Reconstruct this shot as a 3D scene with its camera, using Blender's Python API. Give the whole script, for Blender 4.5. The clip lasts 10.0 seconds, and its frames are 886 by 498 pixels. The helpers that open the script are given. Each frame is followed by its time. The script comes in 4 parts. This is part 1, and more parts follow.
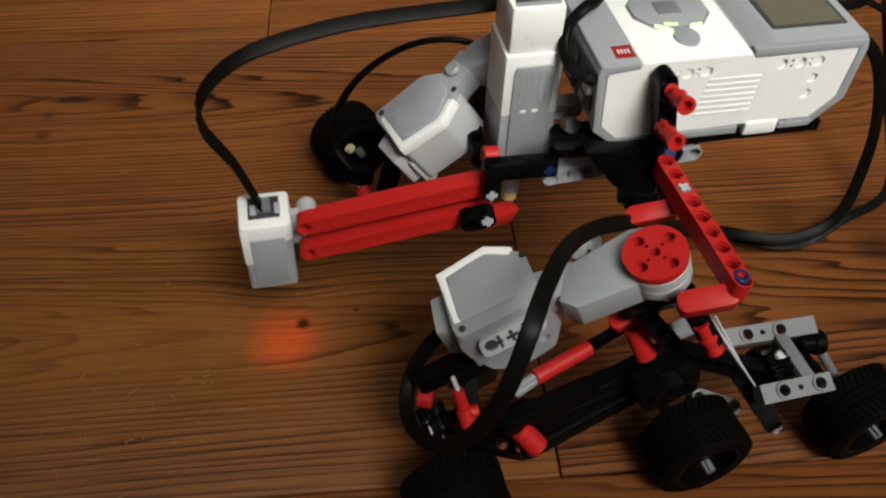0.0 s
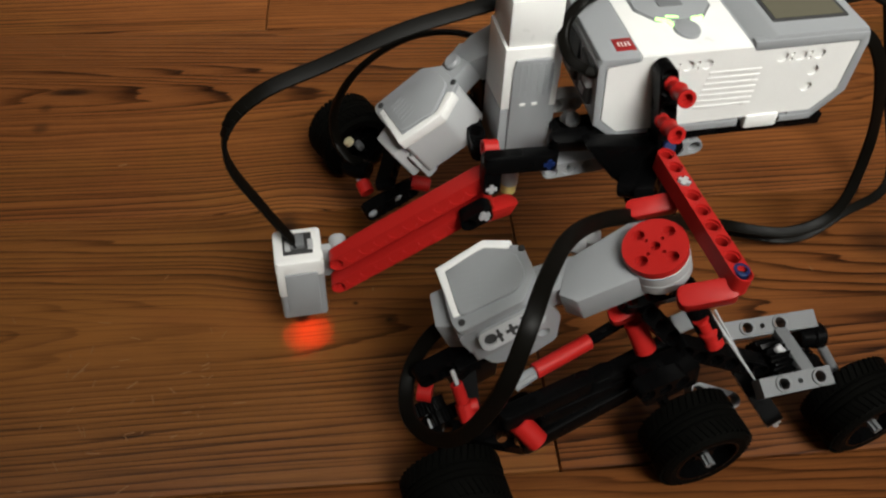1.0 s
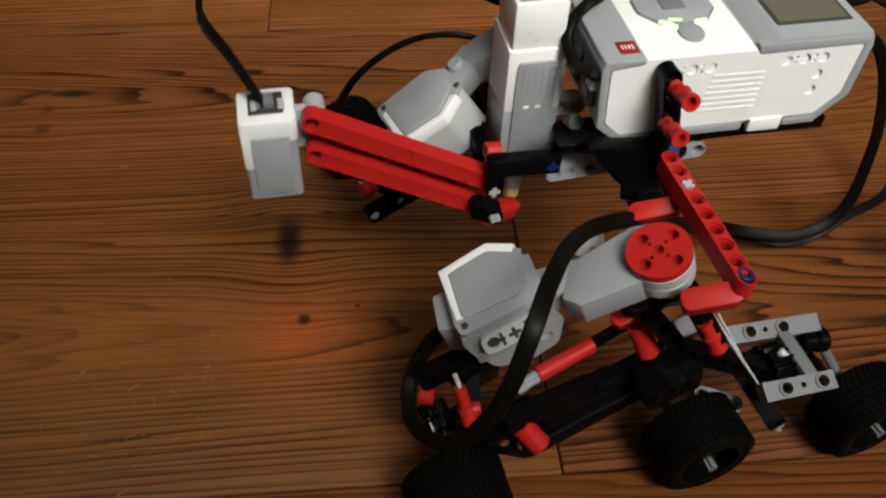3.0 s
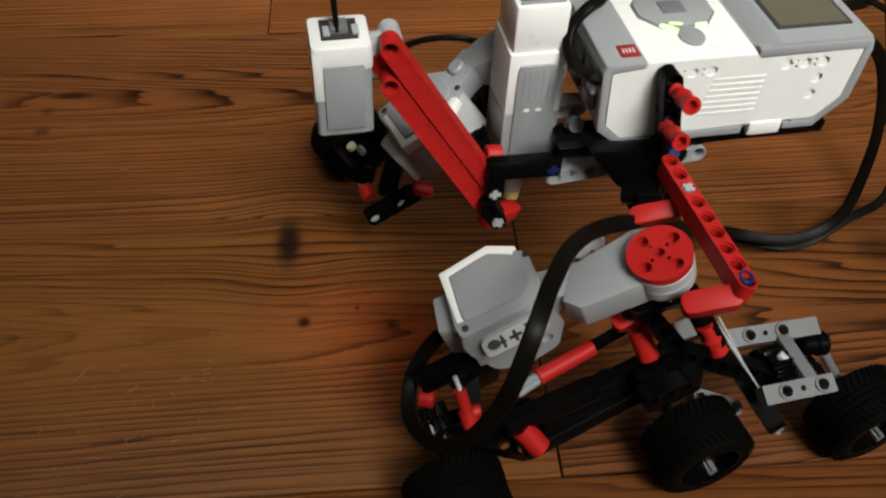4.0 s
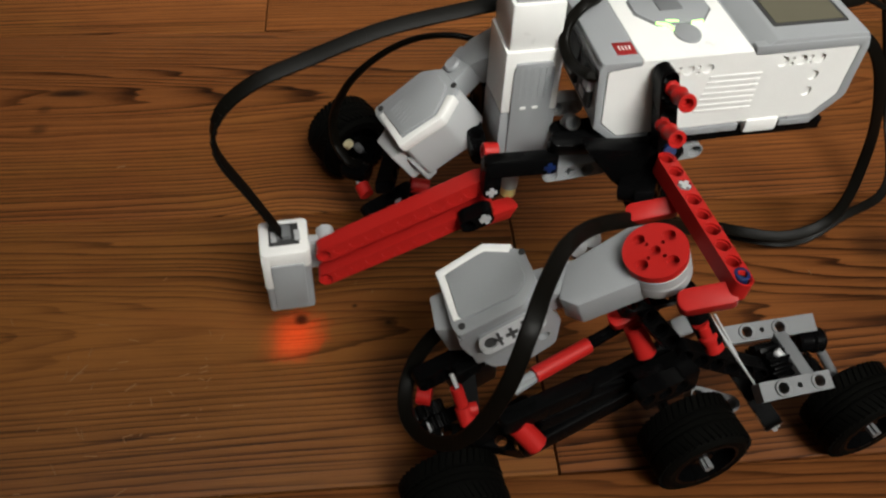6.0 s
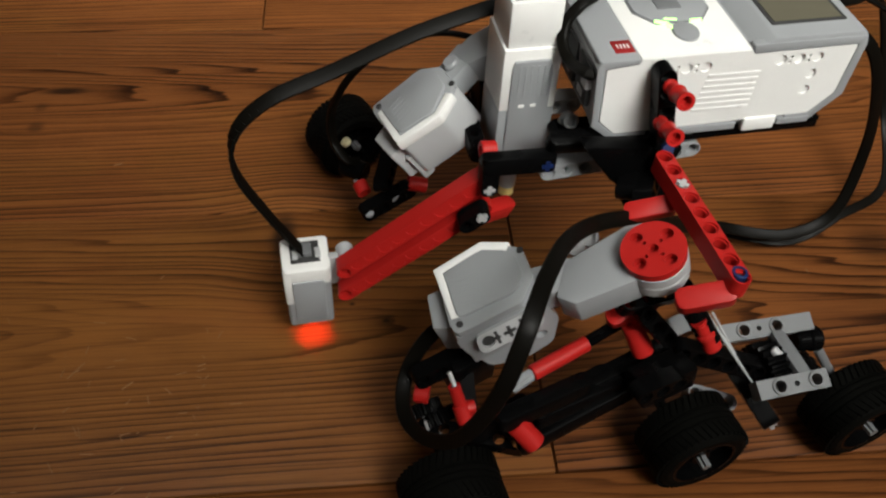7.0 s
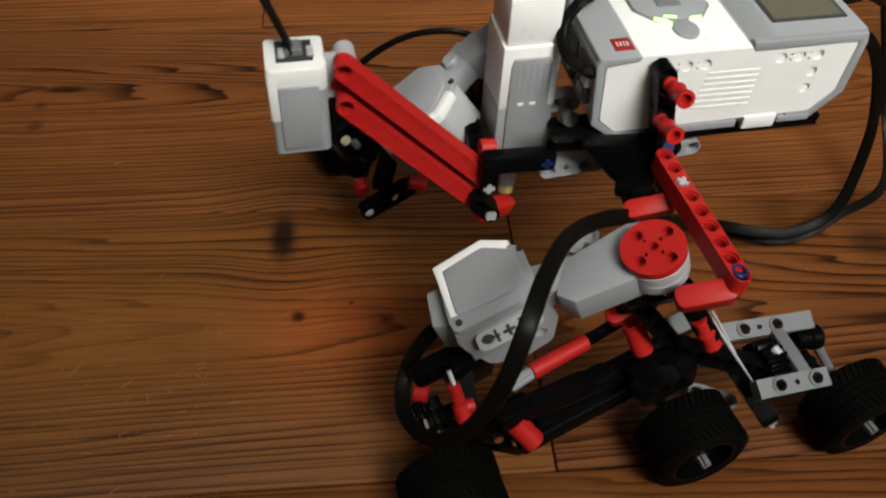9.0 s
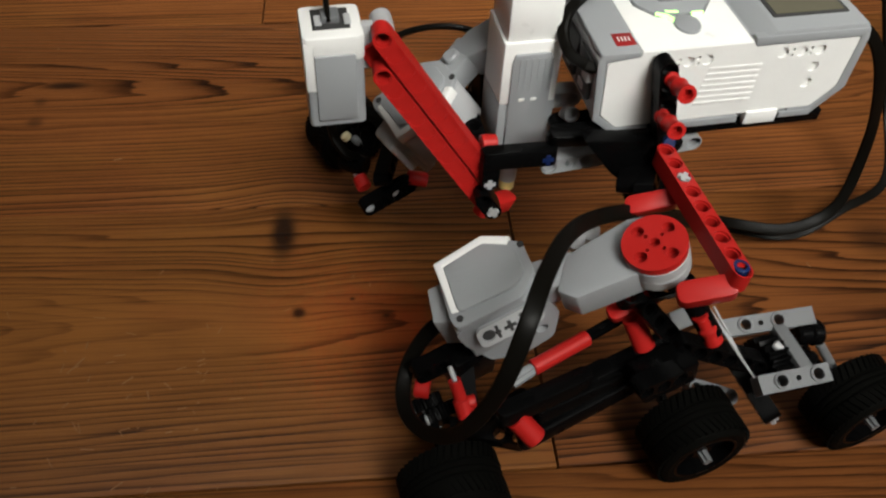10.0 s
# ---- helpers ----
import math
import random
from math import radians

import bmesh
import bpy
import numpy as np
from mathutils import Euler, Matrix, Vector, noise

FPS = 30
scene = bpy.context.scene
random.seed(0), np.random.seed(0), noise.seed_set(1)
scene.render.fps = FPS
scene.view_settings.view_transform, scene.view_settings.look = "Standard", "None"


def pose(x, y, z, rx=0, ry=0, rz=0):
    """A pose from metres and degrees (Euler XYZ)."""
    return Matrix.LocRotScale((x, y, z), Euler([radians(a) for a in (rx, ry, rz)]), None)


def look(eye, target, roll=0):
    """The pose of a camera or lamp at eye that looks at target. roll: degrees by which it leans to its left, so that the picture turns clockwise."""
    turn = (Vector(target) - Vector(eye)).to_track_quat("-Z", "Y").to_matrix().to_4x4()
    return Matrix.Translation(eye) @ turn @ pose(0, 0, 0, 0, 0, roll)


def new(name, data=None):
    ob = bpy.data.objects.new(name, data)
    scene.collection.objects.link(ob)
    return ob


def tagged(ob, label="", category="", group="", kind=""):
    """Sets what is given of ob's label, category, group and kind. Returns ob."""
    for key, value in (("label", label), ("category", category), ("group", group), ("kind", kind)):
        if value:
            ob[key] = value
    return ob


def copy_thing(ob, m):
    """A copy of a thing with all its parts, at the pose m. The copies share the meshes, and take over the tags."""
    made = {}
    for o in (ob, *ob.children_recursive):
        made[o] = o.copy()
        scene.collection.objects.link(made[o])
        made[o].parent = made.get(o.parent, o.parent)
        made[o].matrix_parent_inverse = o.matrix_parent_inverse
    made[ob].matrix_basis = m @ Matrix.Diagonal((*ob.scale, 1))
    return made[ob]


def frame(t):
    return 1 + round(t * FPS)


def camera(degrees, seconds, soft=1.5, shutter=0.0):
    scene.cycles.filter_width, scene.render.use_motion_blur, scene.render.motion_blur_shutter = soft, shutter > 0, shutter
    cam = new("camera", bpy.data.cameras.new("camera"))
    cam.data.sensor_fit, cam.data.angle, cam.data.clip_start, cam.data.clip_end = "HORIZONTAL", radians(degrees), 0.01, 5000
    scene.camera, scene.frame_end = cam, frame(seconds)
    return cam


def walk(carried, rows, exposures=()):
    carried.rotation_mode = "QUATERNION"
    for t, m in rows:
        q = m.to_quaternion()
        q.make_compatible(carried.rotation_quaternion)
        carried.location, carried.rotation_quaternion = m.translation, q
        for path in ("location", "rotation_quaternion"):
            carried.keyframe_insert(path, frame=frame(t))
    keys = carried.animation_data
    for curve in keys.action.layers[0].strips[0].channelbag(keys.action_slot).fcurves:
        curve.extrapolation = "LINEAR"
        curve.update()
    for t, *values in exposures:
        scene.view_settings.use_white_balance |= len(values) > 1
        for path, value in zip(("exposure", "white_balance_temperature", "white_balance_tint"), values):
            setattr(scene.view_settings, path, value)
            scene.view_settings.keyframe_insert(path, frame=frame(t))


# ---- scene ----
cam = camera(55.9, 10.0, soft=2.3, shutter=0.5)


def aim(x, y, z, yaw, pitch, roll):
    """Pose at a place from yaw, pitch (up) and roll in degrees."""
    a, p = radians(yaw), radians(pitch)
    eye = Vector((x, y, z))
    return look(eye, eye + Vector((-math.sin(a) * math.cos(p), math.cos(a) * math.cos(p), math.sin(p))), roll)


PATH = [(0.0, -0.176, -0.2454, 0.3213, -13.184, -47.464, 2.66),
        (0.5, -0.176, -0.2444, 0.3211, -13.073, -47.827, 2.539),
        (1.0, -0.176, -0.2444, 0.321, -13.334, -47.98, 2.751),
        (1.5, -0.1768, -0.2442, 0.321, -13.392, -47.932, 2.912),
        (2.0, -0.1766, -0.244, 0.3213, -13.393, -47.825, 2.904),
        (2.5, -0.1764, -0.2432, 0.321, -13.24, -47.964, 2.774),
        (4.0, -0.1781, -0.2436, 0.3205, -13.519, -47.601, 3.187),
        (4.5, -0.1772, -0.2433, 0.3211, -13.25, -47.724, 2.907),
        (5.0, -0.1765, -0.2432, 0.3213, -13.251, -47.792, 2.945),
        (5.5, -0.1767, -0.2434, 0.3213, -13.409, -47.857, 2.974),
        (7.0, -0.1774, -0.2433, 0.3209, -13.952, -47.956, 3.448),
        (7.5, -0.1765, -0.2425, 0.3218, -13.686, -48.156, 3.219),
        (8.0, -0.1761, -0.2432, 0.3208, -13.746, -47.951, 3.304),
        (8.5, -0.1762, -0.2434, 0.3199, -13.804, -47.915, 3.326),
        (9.0, -0.1767, -0.2433, 0.32, -13.855, -47.992, 3.378),
        (9.5, -0.1771, -0.2427, 0.3202, -13.691, -48.082, 3.182),
        (10.0, -0.1769, -0.243, 0.3194, -13.858, -48.236, 3.323)]
walk(cam, [(t, aim(*a)) for t, *a in PATH])

# ---- light: an unseen spot added at the front right, and the dim room ----
world = bpy.data.worlds.new("room")
scene.world = world
world.use_nodes = True
world.node_tree.nodes["Background"].inputs[0].default_value = (1.0, 0.9, 0.8, 1)
world.node_tree.nodes["Background"].inputs[1].default_value = 0.05
# the soft cone edge stands in for a shadow over the near right
lamp = bpy.data.lights.new("room_lamp", "SPOT")
lamp.spot_size, lamp.spot_blend, lamp.shadow_soft_size, lamp.energy, lamp.color = radians(38.5), 1.0, 0.58, 565, (1.0, 0.99, 0.93)
new("room_lamp", lamp).matrix_world = look((0.30, -0.62, 1.36), (0.03, 0.63, 0))
ceiling_lamp = bpy.data.lights.new("ceiling_lamp", "AREA")
ceiling_lamp.shape, ceiling_lamp.size, ceiling_lamp.energy, ceiling_lamp.color = "DISK", 1.3, 10.0, (1.0, 0.99, 0.93)
new("ceiling_lamp", ceiling_lamp).matrix_world = look((-0.1, -0.25, 2.3), (-0.1, -0.05, 0))
scene.view_settings.exposure = 0.0

M = 0.008  # the building system's pitch


# ---- materials ----
def nodes_of(name):
    m = bpy.data.materials.new(name)
    m.use_nodes = True
    nt = m.node_tree
    return m, nt, nt.nodes["Principled BSDF"]


def plastic(name, col, rough=0.35, spec=0.5, var=0.06, bump=0.03):
    m, nt, b = nodes_of(name)
    tc = nt.nodes.new("ShaderNodeTexCoord")
    n1 = nt.nodes.new("ShaderNodeTexNoise")
    n1.inputs["Scale"].default_value, n1.inputs["Detail"].default_value = 60, 4
    n2 = nt.nodes.new("ShaderNodeTexNoise")
    n2.inputs["Scale"].default_value, n2.inputs["Detail"].default_value = 900, 3
    nt.links.new(tc.outputs["Object"], n1.inputs["Vector"])
    nt.links.new(tc.outputs["Object"], n2.inputs["Vector"])
    ramp = nt.nodes.new("ShaderNodeMix")
    ramp.data_type = "RGBA"
    ramp.inputs[6].default_value = (*[c * (1 - var) for c in col], 1)
    ramp.inputs[7].default_value = (*[min(1, c * (1 + var)) for c in col], 1)
    nt.links.new(n1.outputs["Fac"], ramp.inputs[0])
    nt.links.new(ramp.outputs[2], b.inputs["Base Color"])
    mr = nt.nodes.new("ShaderNodeMapRange")
    mr.inputs[1].default_value, mr.inputs[2].default_value = 0.3, 0.7
    mr.inputs[3].default_value, mr.inputs[4].default_value = rough * 0.8, rough * 1.25
    nt.links.new(n1.outputs["Fac"], mr.inputs[0])
    nt.links.new(mr.outputs[0], b.inputs["Roughness"])
    bp = nt.nodes.new("ShaderNodeBump")
    bp.inputs["Strength"].default_value, bp.inputs["Distance"].default_value = bump * 3, 0.0004
    nt.links.new(n2.outputs["Fac"], bp.inputs["Height"])
    nt.links.new(bp.outputs[0], b.inputs["Normal"])
    b.inputs["Specular IOR Level"].default_value = spec
    return m


def glow(name, col, strength):
    m, nt, b = nodes_of(name)
    b.inputs["Base Color"].default_value = (*col, 1)
    b.inputs["Emission Color"].default_value = (*col, 1)
    b.inputs["Emission Strength"].default_value = strength
    return m


WHITE = plastic("white_plastic", (0.68, 0.68, 0.665), 0.34)
GREY = plastic("light_grey_plastic", (0.245, 0.255, 0.265), 0.38)
PALE = plastic("pale_grey_plastic", (0.33, 0.335, 0.34), 0.38)
# light grey with the dim light around the rocker put into its colour
DIM_GREY = plastic("dimmed_grey_plastic", (0.135, 0.14, 0.145), 0.4)
DGREY = plastic("dark_grey_plastic", (0.12, 0.125, 0.13), 0.4)
RED = plastic("red_plastic", (0.36, 0.012, 0.010), 0.42, 0.2)
BLACK = plastic("black_plastic", (0.0020, 0.0020, 0.0021), 0.26, 0.06)
BLUE = plastic("blue_plastic", (0.004, 0.014, 0.07), 0.35)
CREAM = plastic("cream_plastic", (0.52, 0.47, 0.30), 0.4)
YELLOW = plastic("yellow_plastic", (0.72, 0.55, 0.20), 0.4)
RUBBER = plastic("tyre_rubber", (0.0024, 0.0024, 0.0020), 0.6, 0.03, 0.2, 0.1)
CABLE = plastic("cable_sheath", (0.0032, 0.0028, 0.0021), 0.40, 0.06)
# dark parts; also painted shade inside holes, sockets and ports
DARK = plastic("dark_plastic_and_hollow_shade", (0.02, 0.02, 0.02), 0.6)
SCREEN = plastic("lcd_screen", (0.105, 0.098, 0.07), 0.15, 0.5, 0.05, 0.0)
BADGE = plastic("red_badge", (0.24, 0.012, 0.012), 0.35)
LED = glow("green_led", (0.45, 1.0, 0.22), 2.6)
LAMPRED = glow("red_led", (1.0, 0.05, 0.02), 1050.0)


def wood():
    m, nt, b = nodes_of("pine_boards")
    L = nt.links.new
    N = nt.nodes.new

    def math_(op, a, c=None):
        n = N("ShaderNodeMath")
        n.operation = op
        for i, v in enumerate((a, c)):
            if v is None:
                continue
            if isinstance(v, (int, float)):
                n.inputs[i].default_value = v
            else:
                L(v, n.inputs[i])
        return n.outputs[0]

    tc = N("ShaderNodeTexCoord")
    info = N("ShaderNodeObjectInfo")
    sep = N("ShaderNodeSeparateXYZ")
    L(tc.outputs["Object"], sep.inputs[0])
    x, y = sep.outputs[0], sep.outputs[1]
    seed = math_("MULTIPLY", info.outputs["Random"], 7.3)
    # knots: (x, y, radius x, radius y, strength)
    dark = None
    bend = None
    for kx, ky, rx, ry, s in KNOTS:
        dx = math_("DIVIDE", math_("SUBTRACT", x, kx), rx)
        dy = math_("DIVIDE", math_("SUBTRACT", y, ky), ry)
        d2 = math_("ADD", math_("MULTIPLY", dx, dx), math_("MULTIPLY", dy, dy))
        k = math_("MULTIPLY", math_("POWER", 2.718, math_("MULTIPLY", math_("POWER", d2, 1.6), -0.9)), s)
        dark = k if dark is None else math_("ADD", dark, k)
        w = math_("POWER", 2.718, math_("MULTIPLY", math_("ADD", math_("MULTIPLY", dx, math_("MULTIPLY", dx, 0.05)), math_("MULTIPLY", dy, math_("MULTIPLY", dy, 0.16))), -1.0))
        push = math_("MULTIPLY", math_("MULTIPLY", w, math_("MULTIPLY", math_("SUBTRACT", y, ky), 0.36)), 1.0)
        bend = push if bend is None else math_("ADD", bend, push)
    yb = math_("SUBTRACT", y, bend)
    comb = N("ShaderNodeCombineXYZ")
    L(math_("ADD", x, seed), comb.inputs[0])
    L(yb, comb.inputs[1])
    L(seed, comb.inputs[2])

    def noise_(sx, sy, scale, detail, rough=0.55):
        mp = N("ShaderNodeMapping")
        mp.inputs["Scale"].default_value = (sx, sy, 1)
        L(comb.outputs[0], mp.inputs[0])
        n = N("ShaderNodeTexNoise")
        n.inputs["Scale"].default_value, n.inputs["Detail"].default_value, n.inputs["Roughness"].default_value = scale, detail, rough
        L(mp.outputs[0], n.inputs["Vector"])
        return n.outputs["Fac"]

    def band(v, lo, hi):
        n = N("ShaderNodeMapRange")
        n.interpolation_type = "SMOOTHSTEP"
        n.inputs[1].default_value, n.inputs[2].default_value = lo, hi
        L(v, n.inputs[0])
        return n.outputs[0]

    # growth rings of a flat-sawn board: the heart lies below the line y = grain and dips along x
    heart = N("ShaderNodeAttribute")
    heart.attribute_type, heart.attribute_name = "OBJECT", "grain"
    big = noise_(2.6, 7, 1.0, 2, 0.4)
    ragged = noise_(26, 240, 1.0, 3, 0.6)
    off = math_("SUBTRACT", yb, heart.outputs["Fac"])
    dip = math_("ADD", math_("MULTIPLY", math_("ADD", x, 0.21), 0.075), math_("MULTIPLY", big, 0.045))
    radius = math_("SQRT", math_("ADD", math_("MULTIPLY", off, off), math_("MULTIPLY", dip, dip)))
    uneven = noise_(1.2, 46, 1.0, 2, 0.5)
    turns = math_("ADD", math_("MULTIPLY", radius, 265), math_("ADD", math_("MULTIPLY", uneven, 5.0), math_("MULTIPLY", ragged, 0.34)))
    saw = math_("FRACT", turns)
    late = math_("ADD", math_("MULTIPLY", band(saw, 0.20, 0.90), 0.38), math_("MULTIPLY", band(saw, 0.66, 0.93), 0.62))
    ring = math_("MULTIPLY", late, math_("SUBTRACT", 1.0, band(saw, 0.94, 1.0)))
    lines = band(noise_(1.6, 210, 1.0, 2, 0.5), 0.54, 0.72)
    lines2 = band(noise_(5.0, 620, 1.0, 2, 0.5), 0.53, 0.72)
    fine = noise_(22, 1100, 1.0, 4, 0.7)
    blotch = noise_(7, 15, 1.0, 5, 0.6)
    patch = band(noise_(3.2, 13, 1.0, 2, 0.5), 0.36, 0.62)
    wear = noise_(30, 34, 1.0, 6, 0.7)
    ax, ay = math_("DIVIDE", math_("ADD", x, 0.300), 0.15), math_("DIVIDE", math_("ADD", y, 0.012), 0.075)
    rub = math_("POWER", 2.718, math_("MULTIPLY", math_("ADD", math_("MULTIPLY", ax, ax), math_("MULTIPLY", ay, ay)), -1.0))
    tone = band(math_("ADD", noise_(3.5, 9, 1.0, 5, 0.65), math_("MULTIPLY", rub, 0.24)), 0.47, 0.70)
    ramp = N("ShaderNodeValToRGB")
    e = ramp.color_ramp.elements
    e[0].position, e[0].color = 0.0, (0.168, 0.0572, 0.0152, 1)
    e[1].position, e[1].color = 1.0, (0.0085, 0.0024, 0.0007, 1)
    mid = ramp.color_ramp.elements.new(0.42)
    mid.color = (0.075, 0.0236, 0.0061, 1)
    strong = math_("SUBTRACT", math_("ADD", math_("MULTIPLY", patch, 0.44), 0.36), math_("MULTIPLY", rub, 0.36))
    amt = math_("MULTIPLY", ring, strong)
    amt = math_("ADD", amt, math_("MULTIPLY", lines, math_("ADD", math_("MULTIPLY", patch, 0.10), 0.03)))
    amt = math_("ADD", amt, math_("MULTIPLY", lines2, 0.26))
    amt = math_("ADD", amt, math_("MULTIPLY", math_("SUBTRACT", fine, 0.5), 0.62))
    amt = math_("ADD", amt, math_("ADD", math_("MULTIPLY", math_("SUBTRACT", blotch, 0.5), 0.6), 0.07))
    L(amt, ramp.inputs[0])
    worn = N("ShaderNodeMix")
    worn.data_type = "RGBA"
    worn.blend_type = "MULTIPLY"
    L(math_("MULTIPLY", tone, 0.8), worn.inputs[0])
    L(ramp.outputs[0], worn.inputs[6])
    worn.inputs[7].default_value = (1.02, 1.18, 1.00, 1)
    mix = N("ShaderNodeMix")
    mix.data_type = "RGBA"
    L(math_("MINIMUM", dark, 0.92), mix.inputs[0])
    L(worn.outputs[2], mix.inputs[6])
    mix.inputs[7].default_value = (0.006, 0.003, 0.002, 1)
    L(mix.outputs[2], b.inputs["Base Color"])
    L(math_("ADD", math_("MULTIPLY", wear, 0.34), 0.26), b.inputs["Roughness"])
    b.inputs["Specular IOR Level"].default_value = 0.16
    bp = N("ShaderNodeBump")
    bp.inputs["Strength"].default_value, bp.inputs["Distance"].default_value = 0.25, 0.0006
    L(math_("ADD", math_("MULTIPLY", ring, 0.5), fine), bp.inputs["Height"])
    L(bp.outputs[0], b.inputs["Normal"])
    return m


FLOOR = -0.031
TILT = -6.2  # the boards' way, in degrees
KNOTS = [(-0.1851, 0.0294, 0.0034, 0.0034, 0.95), (-0.1888, 0.0875, 0.0070, 0.0175, 0.97), (-0.3206, 0.2441, 0.0150, 0.0040, 0.9), (-0.3359, 0.2086, 0.0050, 0.0050, 0.55),
         (-0.3347, 0.2287, 0.0040, 0.0040, 0.5), (-0.1403, 0.0201, 0.0018, 0.0014, 0.8), (-0.1565, 0.0340, 0.0014, 0.0012, 0.8), (0.1502, 0.0281, 0.0160, 0.0120, 0.6)]
KNOTS = [(x * math.cos(radians(TILT)) + y * math.sin(radians(TILT)), -x * math.sin(radians(TILT)) + y * math.cos(radians(TILT)), a, c, s) for x, y, a, c, s in KNOTS]
WOOD = wood()
FLECK = plastic("pale_scratch", (0.17, 0.085, 0.036), 0.7, 0.2)
WALL = plastic("wall_paint", (0.40, 0.36, 0.31), 0.8, 0.2)


# ---- mesh helpers ----
def mesh_of(bm, name, smooth=True):
    me = bpy.data.meshes.new(name)
    bmesh.ops.recalc_face_normals(bm, faces=bm.faces)
    bm.to_mesh(me)
    bm.free()
    if smooth:
        for p in me.polygons:
            p.use_smooth = True
        me.set_sharp_from_angle(angle=radians(25))
    return me


def part(name, bm, material, parent, label="", m=None):
    ob = new(name, mesh_of(bm, name) if isinstance(bm, bmesh.types.BMesh) else bm)
    if not ob.data.materials:
        ob.data.materials.append(material)
    ob.parent = parent
    if m is not None:
        ob.matrix_basis = m
    if label:
        tagged(ob, label)
    return ob


def add_box(bm, lo, hi, bev=0.0006, m=None, seg=2):
    """A bevelled box between two corners, optionally moved by m."""
    r = bmesh.ops.create_cube(bm, size=1)
    vs = r["verts"]
    c = [(a + b) / 2 for a, b in zip(lo, hi)]
    s = [b - a for a, b in zip(lo, hi)]
    for v in vs:
        v.co = Vector((v.co.x * s[0] + c[0], v.co.y * s[1] + c[1], v.co.z * s[2] + c[2]))
    out = list(vs)
    if bev:
        es = list({e for v in vs for e in v.link_edges})
        r = bmesh.ops.bevel(bm, geom=es, offset=bev, segments=seg, affect="EDGES", profile=0.5)
        out = list({v for f in r["faces"] for v in f.verts} | {v for v in vs if v.is_valid})
    if m is not None:
        bmesh.ops.transform(bm, matrix=m, verts=[v for v in out if v.is_valid])
    return bm


def box(lo, hi, bev=0.0006, m=None):
    return add_box(bmesh.new(), lo, hi, bev, m)


def add_prism(bm, pts, z0, z1, bev=0.0006, m=None, seg=2):
    """A polygon in xy raised from z0 to z1, with rounded rims."""
    vs = [bm.verts.new((x, y, z0)) for x, y in pts]
    f = bm.faces.new(vs)
    r = bmesh.ops.extrude_face_region(bm, geom=[f])
    top = [v for v in r["geom"] if isinstance(v, bmesh.types.BMVert)]
    for v in top:
        v.co.z = z1
    every = vs + top
    if bev:
        es = list({e for v in every for e in v.link_edges})
        r = bmesh.ops.bevel(bm, geom=es, offset=bev, segments=seg, affect="EDGES", profile=0.5)
        every = list({v for f in r["faces"] for v in f.verts} | {v for v in every if v.is_valid})
    if m is not None:
        bmesh.ops.transform(bm, matrix=m, verts=every)
    return bm


def prism(pts, z0, z1, bev=0.0006, m=None):
    return add_prism(bmesh.new(), pts, z0, z1, bev, m)


def add_lathe(bm, prof, seg=24, m=None):
    """A closed profile of (radius, z) turned about z."""
    rings = []
    for k in range(seg):
        a = 2 * math.pi * k / seg
        rings.append([bm.verts.new((r * math.cos(a), r * math.sin(a), z)) for r, z in prof])
    n = len(prof)
    for k in range(seg):
        A, B = rings[k], rings[(k + 1) % seg]
        for i in range(n):
            j = (i + 1) % n
            if prof[i][0] < 1e-7 and prof[j][0] < 1e-7:
                continue
            bm.faces.new((A[i], B[i], B[j], A[j]))
    vs = [v for ring in rings for v in ring]
    bmesh.ops.remove_doubles(bm, verts=vs, dist=1e-6)
    vs = [v for v in vs if v.is_valid]
    if m is not None:
        bmesh.ops.transform(bm, matrix=m, verts=vs)
    return bm


def lathe(prof, seg=24, m=None):
    return add_lathe(bmesh.new(), prof, seg, m)


def axis_pose(a, b, up=(0, 0, 1)):
    """Local z from a towards b, origin at a; local x as near as can be to up."""
    a, b = Vector(a), Vector(b)
    z = (b - a).normalized()
    u = Vector(up)
    x = u - z * u.dot(z)
    if x.length < 1e-4:
        x = Vector((1, 0, 0)) - z * z.x
    x.normalize()
    y = z.cross(x)
    return Matrix(((x.x, y.x, z.x, a.x), (x.y, y.y, z.y, a.y), (x.z, y.z, z.z, a.z), (0, 0, 0, 1)))


def span_pose(a, b, face):
    """Local x from a towards b, origin at a; local z as near as can be to face."""
    a, b = Vector(a), Vector(b)
    x = (b - a).normalized()
    f = Vector(face)
    z = (f - x * f.dot(x)).normalized()
    y = z.cross(x)
    return Matrix(((x.x, y.x, z.x, a.x), (x.y, y.y, z.y, a.y), (x.z, y.z, z.z, a.z), (0, 0, 0, 1)))


_beams = {}


